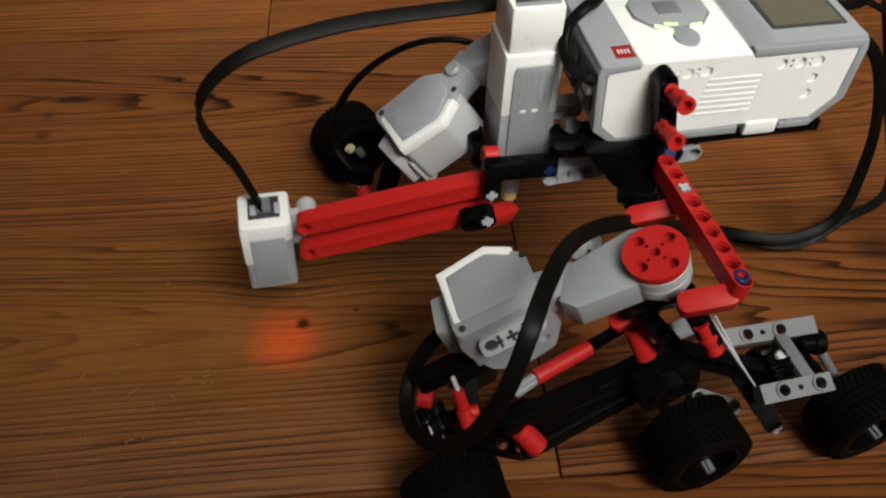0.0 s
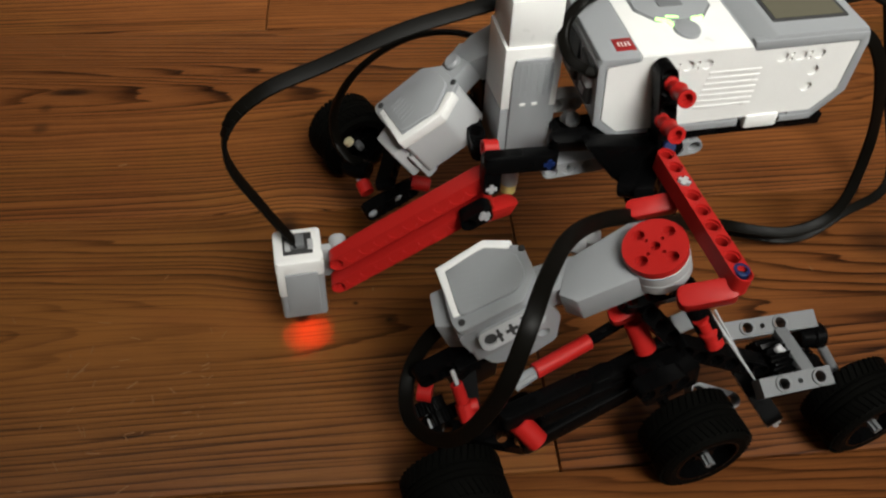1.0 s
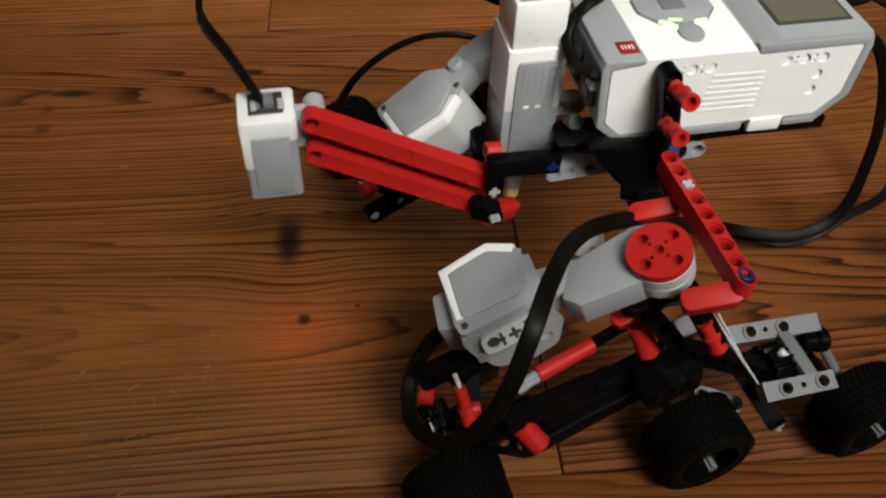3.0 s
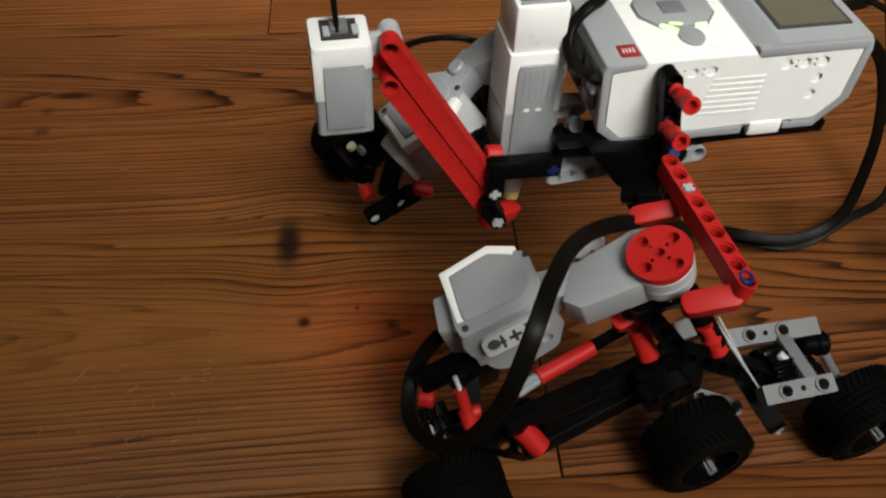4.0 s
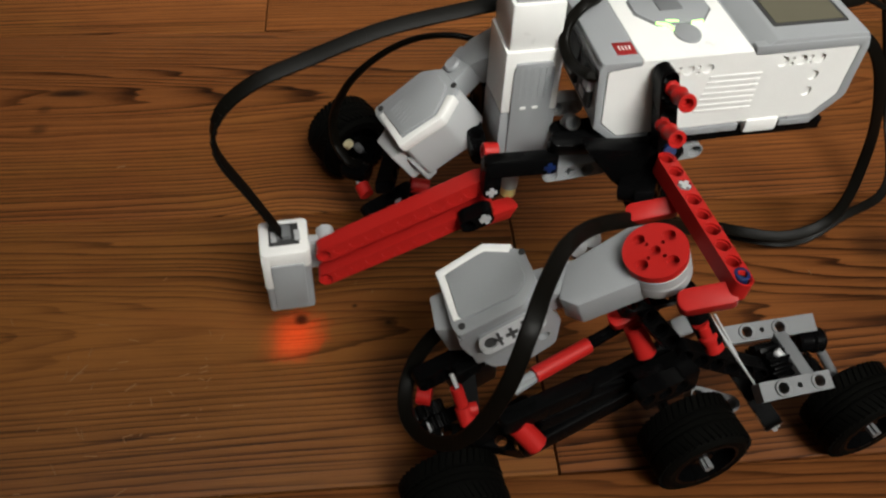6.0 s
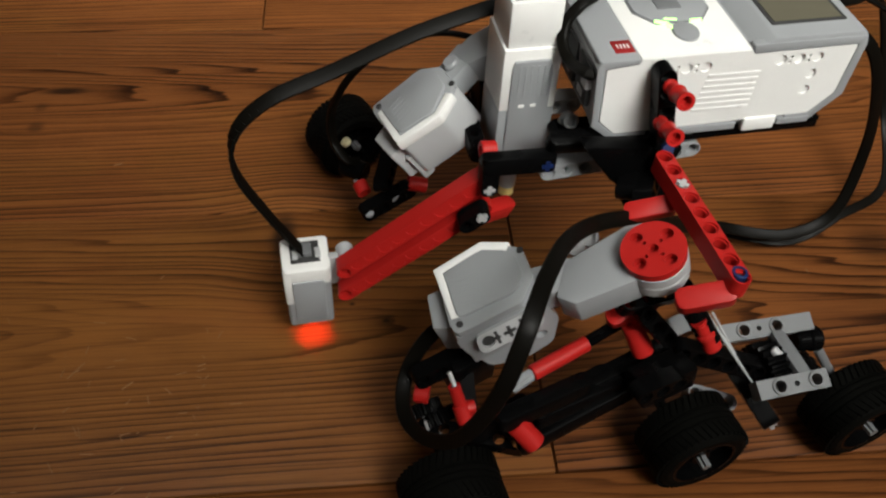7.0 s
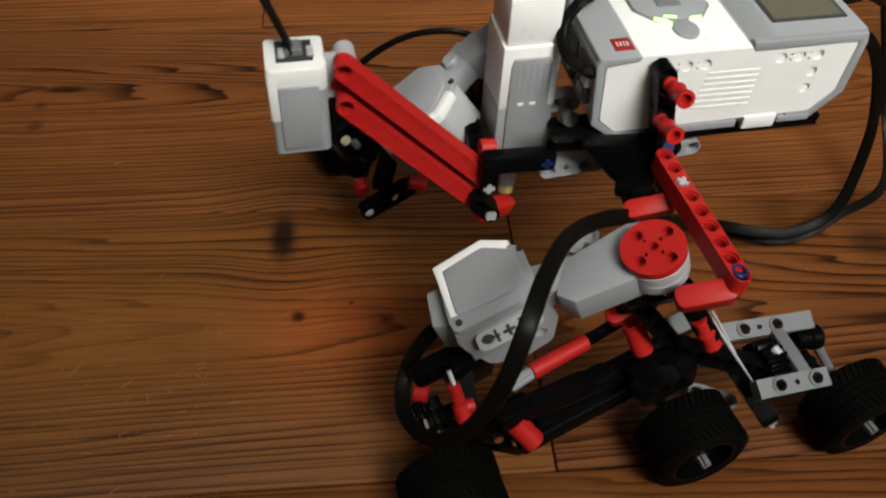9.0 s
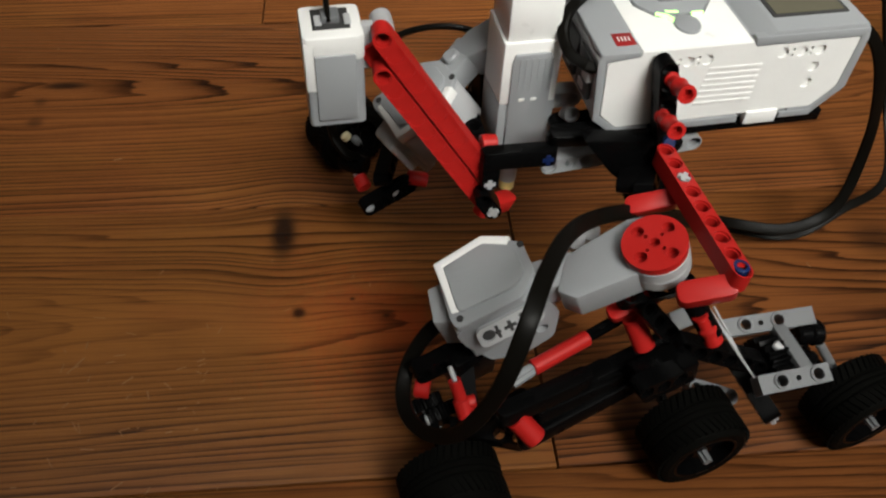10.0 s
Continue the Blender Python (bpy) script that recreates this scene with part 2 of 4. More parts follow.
def beam_mesh(n, thick=0.0078, cross=(), open_=None):
    """A studless beam: n holes along x from the origin, bored along z, with counterbores; open_: the holes that go through, all if None. cross: holes shaped for an axle."""
    key = (n, thick, tuple(cross), open_)
    if key in _beams:
        return _beams[key]
    bm = bmesh.new()
    S, rh, rc, hw, h = 16, 0.0025, 0.0031, 0.0037, thick / 2
    for i in range(n):
        cx = i * M
        dc = 0.0009 if open_ is None or i in open_ else 0.0005
        outer, inner, core = [], [], []
        for k in range(S):
            a = 2 * math.pi * k / S
            c, s = math.cos(a), math.sin(a)
            flat = (c > 0.01 and i < n - 1) or (c < -0.01 and i > 0)
            if flat:
                f = min(0.5 * M / max(abs(c), 1e-6), hw / max(abs(s), 1e-6))
                ox, oy = c * f, s * f
                if k % 4 == 2:
                    ox, oy = math.copysign(M / 2, c), math.copysign(hw, s)
            else:
                ox, oy = c * hw, s * hw
            outer.append((cx + ox, oy))
            inner.append((cx + c * rc, s * rc))
            if i in cross:
                k4 = 0.0026 if k % 4 == 0 else 0.0012
                core.append((cx + c * k4, s * k4))
            else:
                core.append((cx + c * rh, s * rh))
        V = {}
        for side in (1, -1):
            V[side] = [[bm.verts.new((x, y, side * z)) for x, y in ring] for ring, z in ((outer, h), (inner, h), (inner, h - dc), (core, h - dc))]
        for k in range(S):
            j = (k + 1) % S
            for side in (1, -1):
                q = V[side]
                for a, b in ((0, 1), (1, 2), (2, 3)):
                    bm.faces.new((q[a][k], q[a][j], q[b][j], q[b][k]))
            if open_ is None or i in open_:
                bm.faces.new((V[1][3][k], V[1][3][j], V[-1][3][j], V[-1][3][k]))
            xm = (outer[k][0] + outer[j][0]) / 2 - cx
            inside = abs(abs(xm) - M / 2) < 1e-5 and ((xm > 0 and i < n - 1) or (xm < 0 and i > 0))
            if not inside:
                bm.faces.new((V[1][0][k], V[1][0][j], V[-1][0][j], V[-1][0][k]))
        if not (open_ is None or i in open_):
            bm.faces.new(V[1][3])
            bm.faces.new(V[-1][3])
    bmesh.ops.remove_doubles(bm, verts=bm.verts, dist=2e-5)
    me = mesh_of(bm, "beam")
    _beams[key] = me
    return me


def beam(n, mat, parent, a, b, face, name="beam", label="", thick=0.0078, cross=(), open_=None):
    """A beam with its first hole at a, heading for b, its holes bored along face."""
    me = beam_mesh(n, thick, cross, open_)
    if me.materials and me.materials[0] != mat:
        me = me.copy()
        me.materials.clear()
    if not me.materials:
        me.materials.append(mat)
    return part(name, me, mat, parent, label, span_pose(a, b, face))


def axle_bm(length, m=None):
    """A cross-shaped axle along z."""
    bm = bmesh.new()
    w, q = 0.0024, 0.0009
    pts = [(w, -q), (w, q), (q, q), (q, w), (-q, w), (-q, q), (-w, q), (-w, -q), (-q, -q), (-q, -w), (q, -w), (q, -q)]
    return add_prism(bm, pts, 0, length, 0, m)


def cyl(r, length, bev=0.0004, seg=20):
    b = bev
    return lathe([(0, 0), (r - b, 0), (r, b), (r, length - b), (r - b, length), (0, length)], seg)


def tube(r, ri, length, seg=20):
    b = 0.0003
    return lathe([(ri, 0), (r - b, 0), (r, b), (r, length - b), (r - b, length), (ri, length), (ri, length - 0.0022), (0, length - 0.0022), (0, 0.002), (ri, 0.002)], seg)


def rod(name, bm, mat, parent, a, b, label="", up=(0, 0, 1)):
    return part(name, bm, mat, parent, label, axis_pose(a, b, up))


def spline(pts, n):
    """n+1 points evenly along a Catmull-Rom curve."""
    P = [Vector(p) for p in pts]
    P = [P[0] * 2 - P[1]] + P + [P[-1] * 2 - P[-2]]
    fine = []
    for i in range(1, len(P) - 2):
        for k in range(20):
            t = k / 20
            a, b, c, d = P[i - 1], P[i], P[i + 1], P[i + 2]
            fine.append(0.5 * (2 * b + (c - a) * t + (2 * a - 5 * b + 4 * c - d) * t * t + (3 * b - a - 3 * c + d) * t ** 3))
    fine.append(P[-2])
    acc = [0.0]
    for a, b in zip(fine, fine[1:]):
        acc.append(acc[-1] + (b - a).length)
    out, j = [], 0
    for k in range(n + 1):
        s = acc[-1] * k / n
        while j < len(acc) - 2 and acc[j + 1] < s:
            j += 1
        f = (s - acc[j]) / max(acc[j + 1] - acc[j], 1e-9)
        out.append(fine[j].lerp(fine[j + 1], f))
    return out


def ribbon(pts, wide, w=0.0058, t=0.0024, n=60, face=None):
    """A flat cable swept along pts; wide is the way of its breadth at the start, or face the way its flat side looks all along."""
    P = spline(pts, n)
    bm = bmesh.new()
    prof = []
    for k in range(10):
        a = 2 * math.pi * k / 10
        c, s = math.cos(a), math.sin(a)
        prof.append((w / 2 * math.copysign(abs(c) ** 0.6, c), t / 2 * math.copysign(abs(s) ** 0.6, s)))
    u = Vector(wide)
    rings = []
    for k, p in enumerate(P):
        d = (P[min(k + 1, n)] - P[max(k - 1, 0)]).normalized()
        u = (u - d * u.dot(d)).normalized()
        uu = d.cross(Vector(face)).normalized() if face else u
        v = d.cross(uu)
        rings.append([bm.verts.new(p + uu * a + v * b) for a, b in prof])
    for A, B in zip(rings, rings[1:]):
        for k in range(10):
            j = (k + 1) % 10
            bm.faces.new((A[k], A[j], B[j], B[k]))
    bm.faces.new(rings[0])
    bm.faces.new(rings[-1])
    return bm


def plate(pts, holes, z0, z1, m=None, seg=14):
    """A polygon plate in xy pierced by round holes (x, y, r)."""
    bm = bmesh.new()
    loops = [list(pts)]
    for hx, hy, r in holes:
        loops.append([(hx + r * math.cos(2 * math.pi * k / seg), hy + r * math.sin(2 * math.pi * k / seg)) for k in range(seg)])
    tops = []
    for z in (z0, z1):
        edges, rows = [], []
        for lp in loops:
            vs = [bm.verts.new((x, y, z)) for x, y in lp]
            rows.append(vs)
            edges += [bm.edges.new((vs[k], vs[(k + 1) % len(vs)])) for k in range(len(vs))]
        bmesh.ops.triangle_fill(bm, use_beauty=True, edges=edges)
        tops.append(rows)
    for a, b in zip(*tops):
        for k in range(len(a)):
            j = (k + 1) % len(a)
            bm.faces.new((a[k], a[j], b[j], b[k]))
    if m is not None:
        bmesh.ops.transform(bm, matrix=m, verts=bm.verts)
    return bm


def rounded(pts, r, seg=4):
    """The polygon with its corners rounded to about r."""
    out = []
    n = len(pts)
    for i in range(n):
        p, a, b = Vector(pts[i]), Vector(pts[i - 1]), Vector(pts[(i + 1) % n])
        ra = min(r, (a - p).length * 0.45)
        rb = min(r, (b - p).length * 0.45)
        s, e = p + (a - p).normalized() * ra, p + (b - p).normalized() * rb
        for k in range(seg + 1):
            t = k / seg
            q = s * (1 - t) ** 2 + p * 2 * t * (1 - t) + e * t * t
            out.append((q.x, q.y))
    return out


# ---- the room: floor of boards, walls, ceiling ----
floor = tagged(new("floor"), "old reddish-brown varnished pine floorboards with knots", "floor", kind="structure")


def build_floor():
    gap = 0.0009
    rot = pose(0, 0, FLOOR, 0, 0, TILT)
    part("subfloor", box((-1.5, -1.5, -0.05), (1.5, 1.5, -0.022), 0, Matrix.Translation((0, 0, FLOOR))), DARK, floor)
    rows = [-1.48, -1.30, -1.125, -0.95, -0.79, -0.612, -0.437, -0.262, -0.087, 0.088, 0.277, 0.463, 0.64, 0.81, 0.99, 1.17, 1.34, 1.48]
    hearts = {7: -0.150, 8: 0.004, 9: 0.205, 10: 0.372}
    ends = {8: [-0.067], 9: [], 10: [-0.220], 7: [0.40]}
    for k, (a, b) in enumerate(zip(rows, rows[1:])):
        cuts = [-1.5] + ends.get(k, [random.uniform(-1.2, -0.6), random.uniform(0.5, 1.2)]) + [1.5]
        for p, q in zip(cuts, cuts[1:]):
            lo, hi = (p + gap / 2, a + gap / 2, -0.022), (q - gap / 2, b - gap / 2, random.uniform(-0.0003, 0))
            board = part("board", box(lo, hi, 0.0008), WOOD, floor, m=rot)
            board["grain"] = hearts.get(k, random.uniform(a, b))
    for x, y, w, d, a in ((-0.3290, 0.2870, 0.0016, 0.0012, 0), (-0.1460, 0.0420, 0.0020, 0.0010, 70), (-0.2700, 0.0020, 0.0060, 0.0006, 35), (-0.2950, 0.0150, 0.0110, 0.0005, 48), (-0.2600, -0.0080, 0.0050, 0.0005, 100), (-0.2350, 0.0080, 0.0040, 0.0005, 20), (-0.2500, -0.0300, 0.0030, 0.0006, 10), (0.1000, 0.0150, 0.0030, 0.0006, 100), (-0.2830, 0.1650, 0.0050, 0.0008, 10)):
        part("fleck", box((-w / 2, -d / 2, -0.0002), (w / 2, d / 2, 0.00012), 0), FLECK, floor, m=pose(x, y, FLOOR, 0, 0, a))
    for k in range(46):
        x, y = random.gauss(-0.262, 0.045), random.gauss(0.000, 0.028)
        w = random.uniform(0.0012, 0.0065)
        part("fleck", box((-w / 2, -0.00016, -0.0002), (w / 2, 0.00016, 0.0001), 0), FLECK, floor, m=pose(x, y, FLOOR, 0, 0, random.uniform(0, 180)))


build_floor()


def wall(name, lo, hi):
    bm = box(lo, hi, 0)
    ob = new(name, mesh_of(bm, name))
    ob.data.materials.append(WALL)
    ob.matrix_world = pose(0, 0, 0, 0, 0, TILT)
    tagged(ob, "plain pale painted room wall", "wall", kind="structure")


wall("wall_north", (-1.6, 1.45, -0.09), (1.6, 1.55, 2.5))
wall("wall_south", (-1.6, -1.55, -0.09), (1.6, -1.45, 2.5))
wall("wall_east", (1.45, -1.45, -0.09), (1.55, 1.45, 2.5))
wall("wall_west", (-1.55, -1.45, -0.09), (-1.45, 1.45, 2.5))
ceil = new("ceiling", mesh_of(box((-1.6, -1.6, 2.5), (1.6, 1.6, 2.6), 0), "ceiling"))
ceil.data.materials.append(WALL)
ceil.matrix_world = pose(0, 0, 0, 0, 0, TILT)
tagged(ceil, "plain pale painted ceiling", "ceiling", kind="structure")

robot = tagged(new("toy_robot"), "white, grey and red plastic construction robot with black wheels and cables", "toy robot")
RX = pose(0, 0, 0, 90)  # a drawing in xy stands up, facing the front


# ---- the control brick ----
def build_brick():
    side = [(-0.0490, 0.0985), (-0.0585, 0.1065), (-0.0610, 0.1340), (-0.0590, 0.1372), (0.0500, 0.1372), (0.0515, 0.1350), (0.0510, 0.1110), (0.0405, 0.0990)]
    brick = part("control_brick", prism(side, -0.0712, -0.0012, 0.0008, RX), GREY, robot, "white and grey programmable control brick")
    holes = [(x * M + s * 0.032, 0.131 - z * M, 0.0024) for s, hs in ((1, ((0, 0), (-1, 0), (-2, 0), (0, 1), (0, 2))), (-1, ((0, 0), (1, 0), (2, 0), (0, 1), (0, 2)))) for x, z in hs]
    holes += [(x, z, 0.0008) for x in (-0.028, -0.020, 0.020, 0.028) for z in (0.1297, 0.1323)]
    pan = [(-0.0480, 0.1015), (-0.0555, 0.1085), (-0.0572, 0.1335), (-0.0440, 0.1350), (-0.0440, 0.1372), (0.0020, 0.1372), (0.0030, 0.1350), (0.0478, 0.1355), (0.0470, 0.1120), (0.0385, 0.1025)]
    part("side_panel", plate(rounded(pan, 0.0012, 3), holes, -0.0014, 0.0004, RX), WHITE, brick, "white side panel with pin holes and a slotted speaker")
    part("panel_back", box((-0.0460, 0.0006, 0.1080), (0.0460, 0.0020, 0.1345), 0), WHITE, brick)
    part("rim", prism([(-0.0612, 0.1345), (-0.0595, 0.1375), (-0.0445, 0.1375), (-0.0445, 0.1352), (-0.0575, 0.1338), (-0.056, 0.1085), (-0.048, 0.1010), (-0.034, 0.1012), (-0.034, 0.0983), (-0.0492, 0.0983), (-0.0588, 0.1064)], -0.0030, 0.0006, 0.0003, RX), GREY, brick)
    part("rim", prism([(0.0506, 0.1395), (0.0518, 0.1350), (0.0514, 0.1110), (0.0407, 0.0988), (0.028, 0.0992), (0.0285, 0.1020), (0.039, 0.1022), (0.0472, 0.1118), (0.0480, 0.1357), (0.0030, 0.1353), (0.0020, 0.1395)], -0.0030, 0.0006, 0.0003, RX), GREY, brick)
    for k in range(7):
        part("speaker_slot", box((-0.0165 + 0.0004 * k, -0.0007, 0.1090 + 0.0028 * k), (0.0085, -0.0002, 0.1104 + 0.0028 * k), 0.0003), WHITE, brick)
    part("top_plate", box((-0.0440, 0.0000, 0.1340), (0.0020, 0.0716, 0.1376), 0.0008), WHITE, brick, "white top plate")
    part("end_cap", box((-0.0605, -0.0002, 0.1345), (-0.0442, 0.0716, 0.1378), 0.0010), GREY, brick)
    house = prism([(0.0025, 0.1370), (0.0105, 0.1415), (0.0495, 0.1415), (0.0515, 0.1380), (0.0515, 0.1350), (0.0025, 0.1350)], -0.0712, 0.0002, 0.0006, RX)
    part("display_housing", house, GREY, brick)
    part("screen_frame", prism(rounded([(0.0125, 0.0085), (0.0455, 0.0085), (0.0455, 0.0600), (0.0125, 0.0600)], 0.001), 0.1405, 0.1418, 0.0002), DARK, brick)
    part("screen", box((0.0143, 0.0103, 0.1410), (0.0437, 0.0585, 0.14200), 0), SCREEN, brick, "unlit olive-grey liquid crystal display")
    b = part("badge", box((-0.0530, 0.0040, 0.1370), (-0.0450, 0.0120, 0.13805), 0.0002), BADGE, brick, "small square red badge")
    for k in range(4):
        part("badge_mark", box((-0.0514 + 0.0014 * k, 0.0066, 0.1378), (-0.0509 + 0.0014 * k, 0.0094, 0.1382), 0), WHITE, b)
    oct_ = [(-0.0365, 0.0300), (-0.0365, 0.0390), (-0.0300, 0.0480), (-0.0110, 0.0480), (-0.0045, 0.0390), (-0.0045, 0.0300), (-0.0110, 0.0215), (-0.0300, 0.0215)]
    c = (-0.0205, 0.0345)
    big = [(c[0] + (x - c[0]) * 1.05, c[1] + (y - c[1]) * 1.05) for x, y in oct_]
    part("button_bezel", prism(big, 0.1370, 0.13775, 0.0002), DGREY, brick)
    part("button", prism(rounded(oct_, 0.002), 0.1370, 0.1385, 0.0004), GREY, brick, "eight-sided grey button pad")
    part("button", box((-0.0262, 0.0300, 0.1380), (-0.0158, 0.0390, 0.1390), 0.0006), DGREY, brick, "dark centre button")
    part("button", prism([(c[0] + 0.0052 * math.cos(a), 0.0140 + 0.0064 * math.sin(a)) for a in [2 * math.pi * k / 20 for k in range(20)]], 0.1368, 0.1388, 0.0004), GREY, brick, "grey lower button")
    for p, q in (((-0.0305, 0.0225), (-0.0262, 0.0205)), ((-0.0262, 0.0205), (-0.0252, 0.0172)), ((-0.0262, 0.0232), (-0.0212, 0.0222)), ((-0.0158, 0.0210), (-0.0110, 0.0212))):
        d = Vector(q) - Vector(p)
        part("status_light", box((0, -0.0005, 0), (d.length, 0.0005, 0.0011), 0.0002), LED, brick, "glowing green status light", pose(p[0], p[1], 0.1376, 0, 0, math.degrees(math.atan2(d.y, d.x))))
    # a dark box paints the shade of each recessed port
    for k in range(4):
        part("port", box((-0.0616, 0.0045 + k * 0.0165, 0.1130), (-0.0595, 0.0180 + k * 0.0165, 0.1315), 0.0004), DARK, brick, "dark cable port")
        part("port_clip", box((-0.0621, 0.0085 + k * 0.0165, 0.1150), (-0.0608, 0.0140 + k * 0.0165, 0.1185), 0.0003), PALE, brick)
    part("latch", box((0.0090, -0.0016, 0.0962), (0.0240, 0.0040, 0.1030), 0.0010), WHITE, brick, "white battery cover latch")
    part("ledge", box((-0.0230, -0.0010, 0.0978), (0.0060, 0.0030, 0.1012), 0.0004), GREY, brick, "grey lower ledge")
    part("ledge", box((0.0250, -0.0010, 0.0978), (0.0400, 0.0030, 0.1008), 0.0004), GREY, brick, "grey lower ledge")
    part("base_frame", box((-0.0300, 0.0006, 0.0925), (0.0470, 0.0700, 0.0984), 0.0008), BLACK, robot, "black frame under the brick")


build_brick()


# ---- the upright medium motor ----
def build_medium_motor():
    x0, x1, y0, y1 = -0.0905, -0.0662, 0.0240, 0.0500
    RY = Matrix(((0, 0, 1, 0), (1, 0, 0, 0), (0, 1, 0, 0), (0, 0, 0, 1)))  # drawing (y, z) raised along x
    mm = part("medium_motor", prism([(y0, 0.0700), (y1, 0.0700), (y1, 0.0955), (y0 + 0.0, 0.0985)], x0, x1, 0.0005, RY), GREY, robot, "white and grey upright medium motor")
    part("shell", prism([(y0, 0.0985), (y1, 0.0955), (y1, 0.1285), (y0, 0.1285)], x0, x1, 0.0006, RY), WHITE, mm)
    part("upper_shell", box((x0 + 0.0012, y0 + 0.0015, 0.1270), (x1 - 0.0012, y1, 0.1490), 0.0014), WHITE, mm)
    part("face_plate", prism(rounded([(-0.0866, 0.0700), (-0.0694, 0.0700), (-0.0694, 0.1170), (-0.0705, 0.1235), (-0.0858, 0.1235), (-0.0866, 0.1200)], 0.0008), -y0 - 0.001, -y0 + 0.0012, 0.0003, RX), GREY, mm)
    for k in range(6):
        part("groove", box((-0.0838 + 0.0026 * k, y0 - 0.0015, 0.1060), (-0.0829 + 0.0026 * k, y0 - 0.0010, 0.1215), 0), GREY, mm)
    for k in (0, 1):
        part("mark", box((-0.0826 + 0.0052 * k, y0 - 0.0016, 0.1008), (-0.0802 + 0.0052 * k, y0 - 0.0011, 0.1020), 0), WHITE, mm)
    part("socket", box((-0.0870, 0.0290, 0.1480), (-0.0698, 0.0470, 0.1494), 0.0003), DARK, mm, "dark cable socket")
    part("socket_wall", box((-0.0875, 0.0272, 0.1480), (-0.0693, 0.0290, 0.1500), 0.0003), GREY, mm)
    part("clip", box((-0.0830, 0.0330, 0.1490), (-0.0800, 0.0420, 0.1506), 0.0003), PALE, mm)
    part("plug", box((-0.0800, 0.0350, 0.1490), (-0.0735, 0.0440, 0.1530), 0.0006), DARK, mm, "dark cable plug")
    rod("shaft", cyl(0.0042, 0.031), PALE, mm, (-0.0785, 0.0360, 0.0440), (-0.0785, 0.0360, 0.0700))
    rod("bush", cyl(0.0037, 0.006), YELLOW, mm, (-0.0785, 0.0360, 0.0385), (-0.0785, 0.0360, 0.0700), "yellow bush")


build_medium_motor()


# ---- the large drive motors ----
def motor_pose(o, n, toward):
    o, n = Vector(o), Vector(n).normalized()
    u = Vector(toward) - o
    u = (u - n * u.dot(n)).normalized()
    v = n.cross(u)
    return Matrix(((u.x, v.x, n.x, o.x), (u.y, v.y, n.y, o.y), (u.z, v.z, n.z, o.z), (0, 0, 0, 1)))


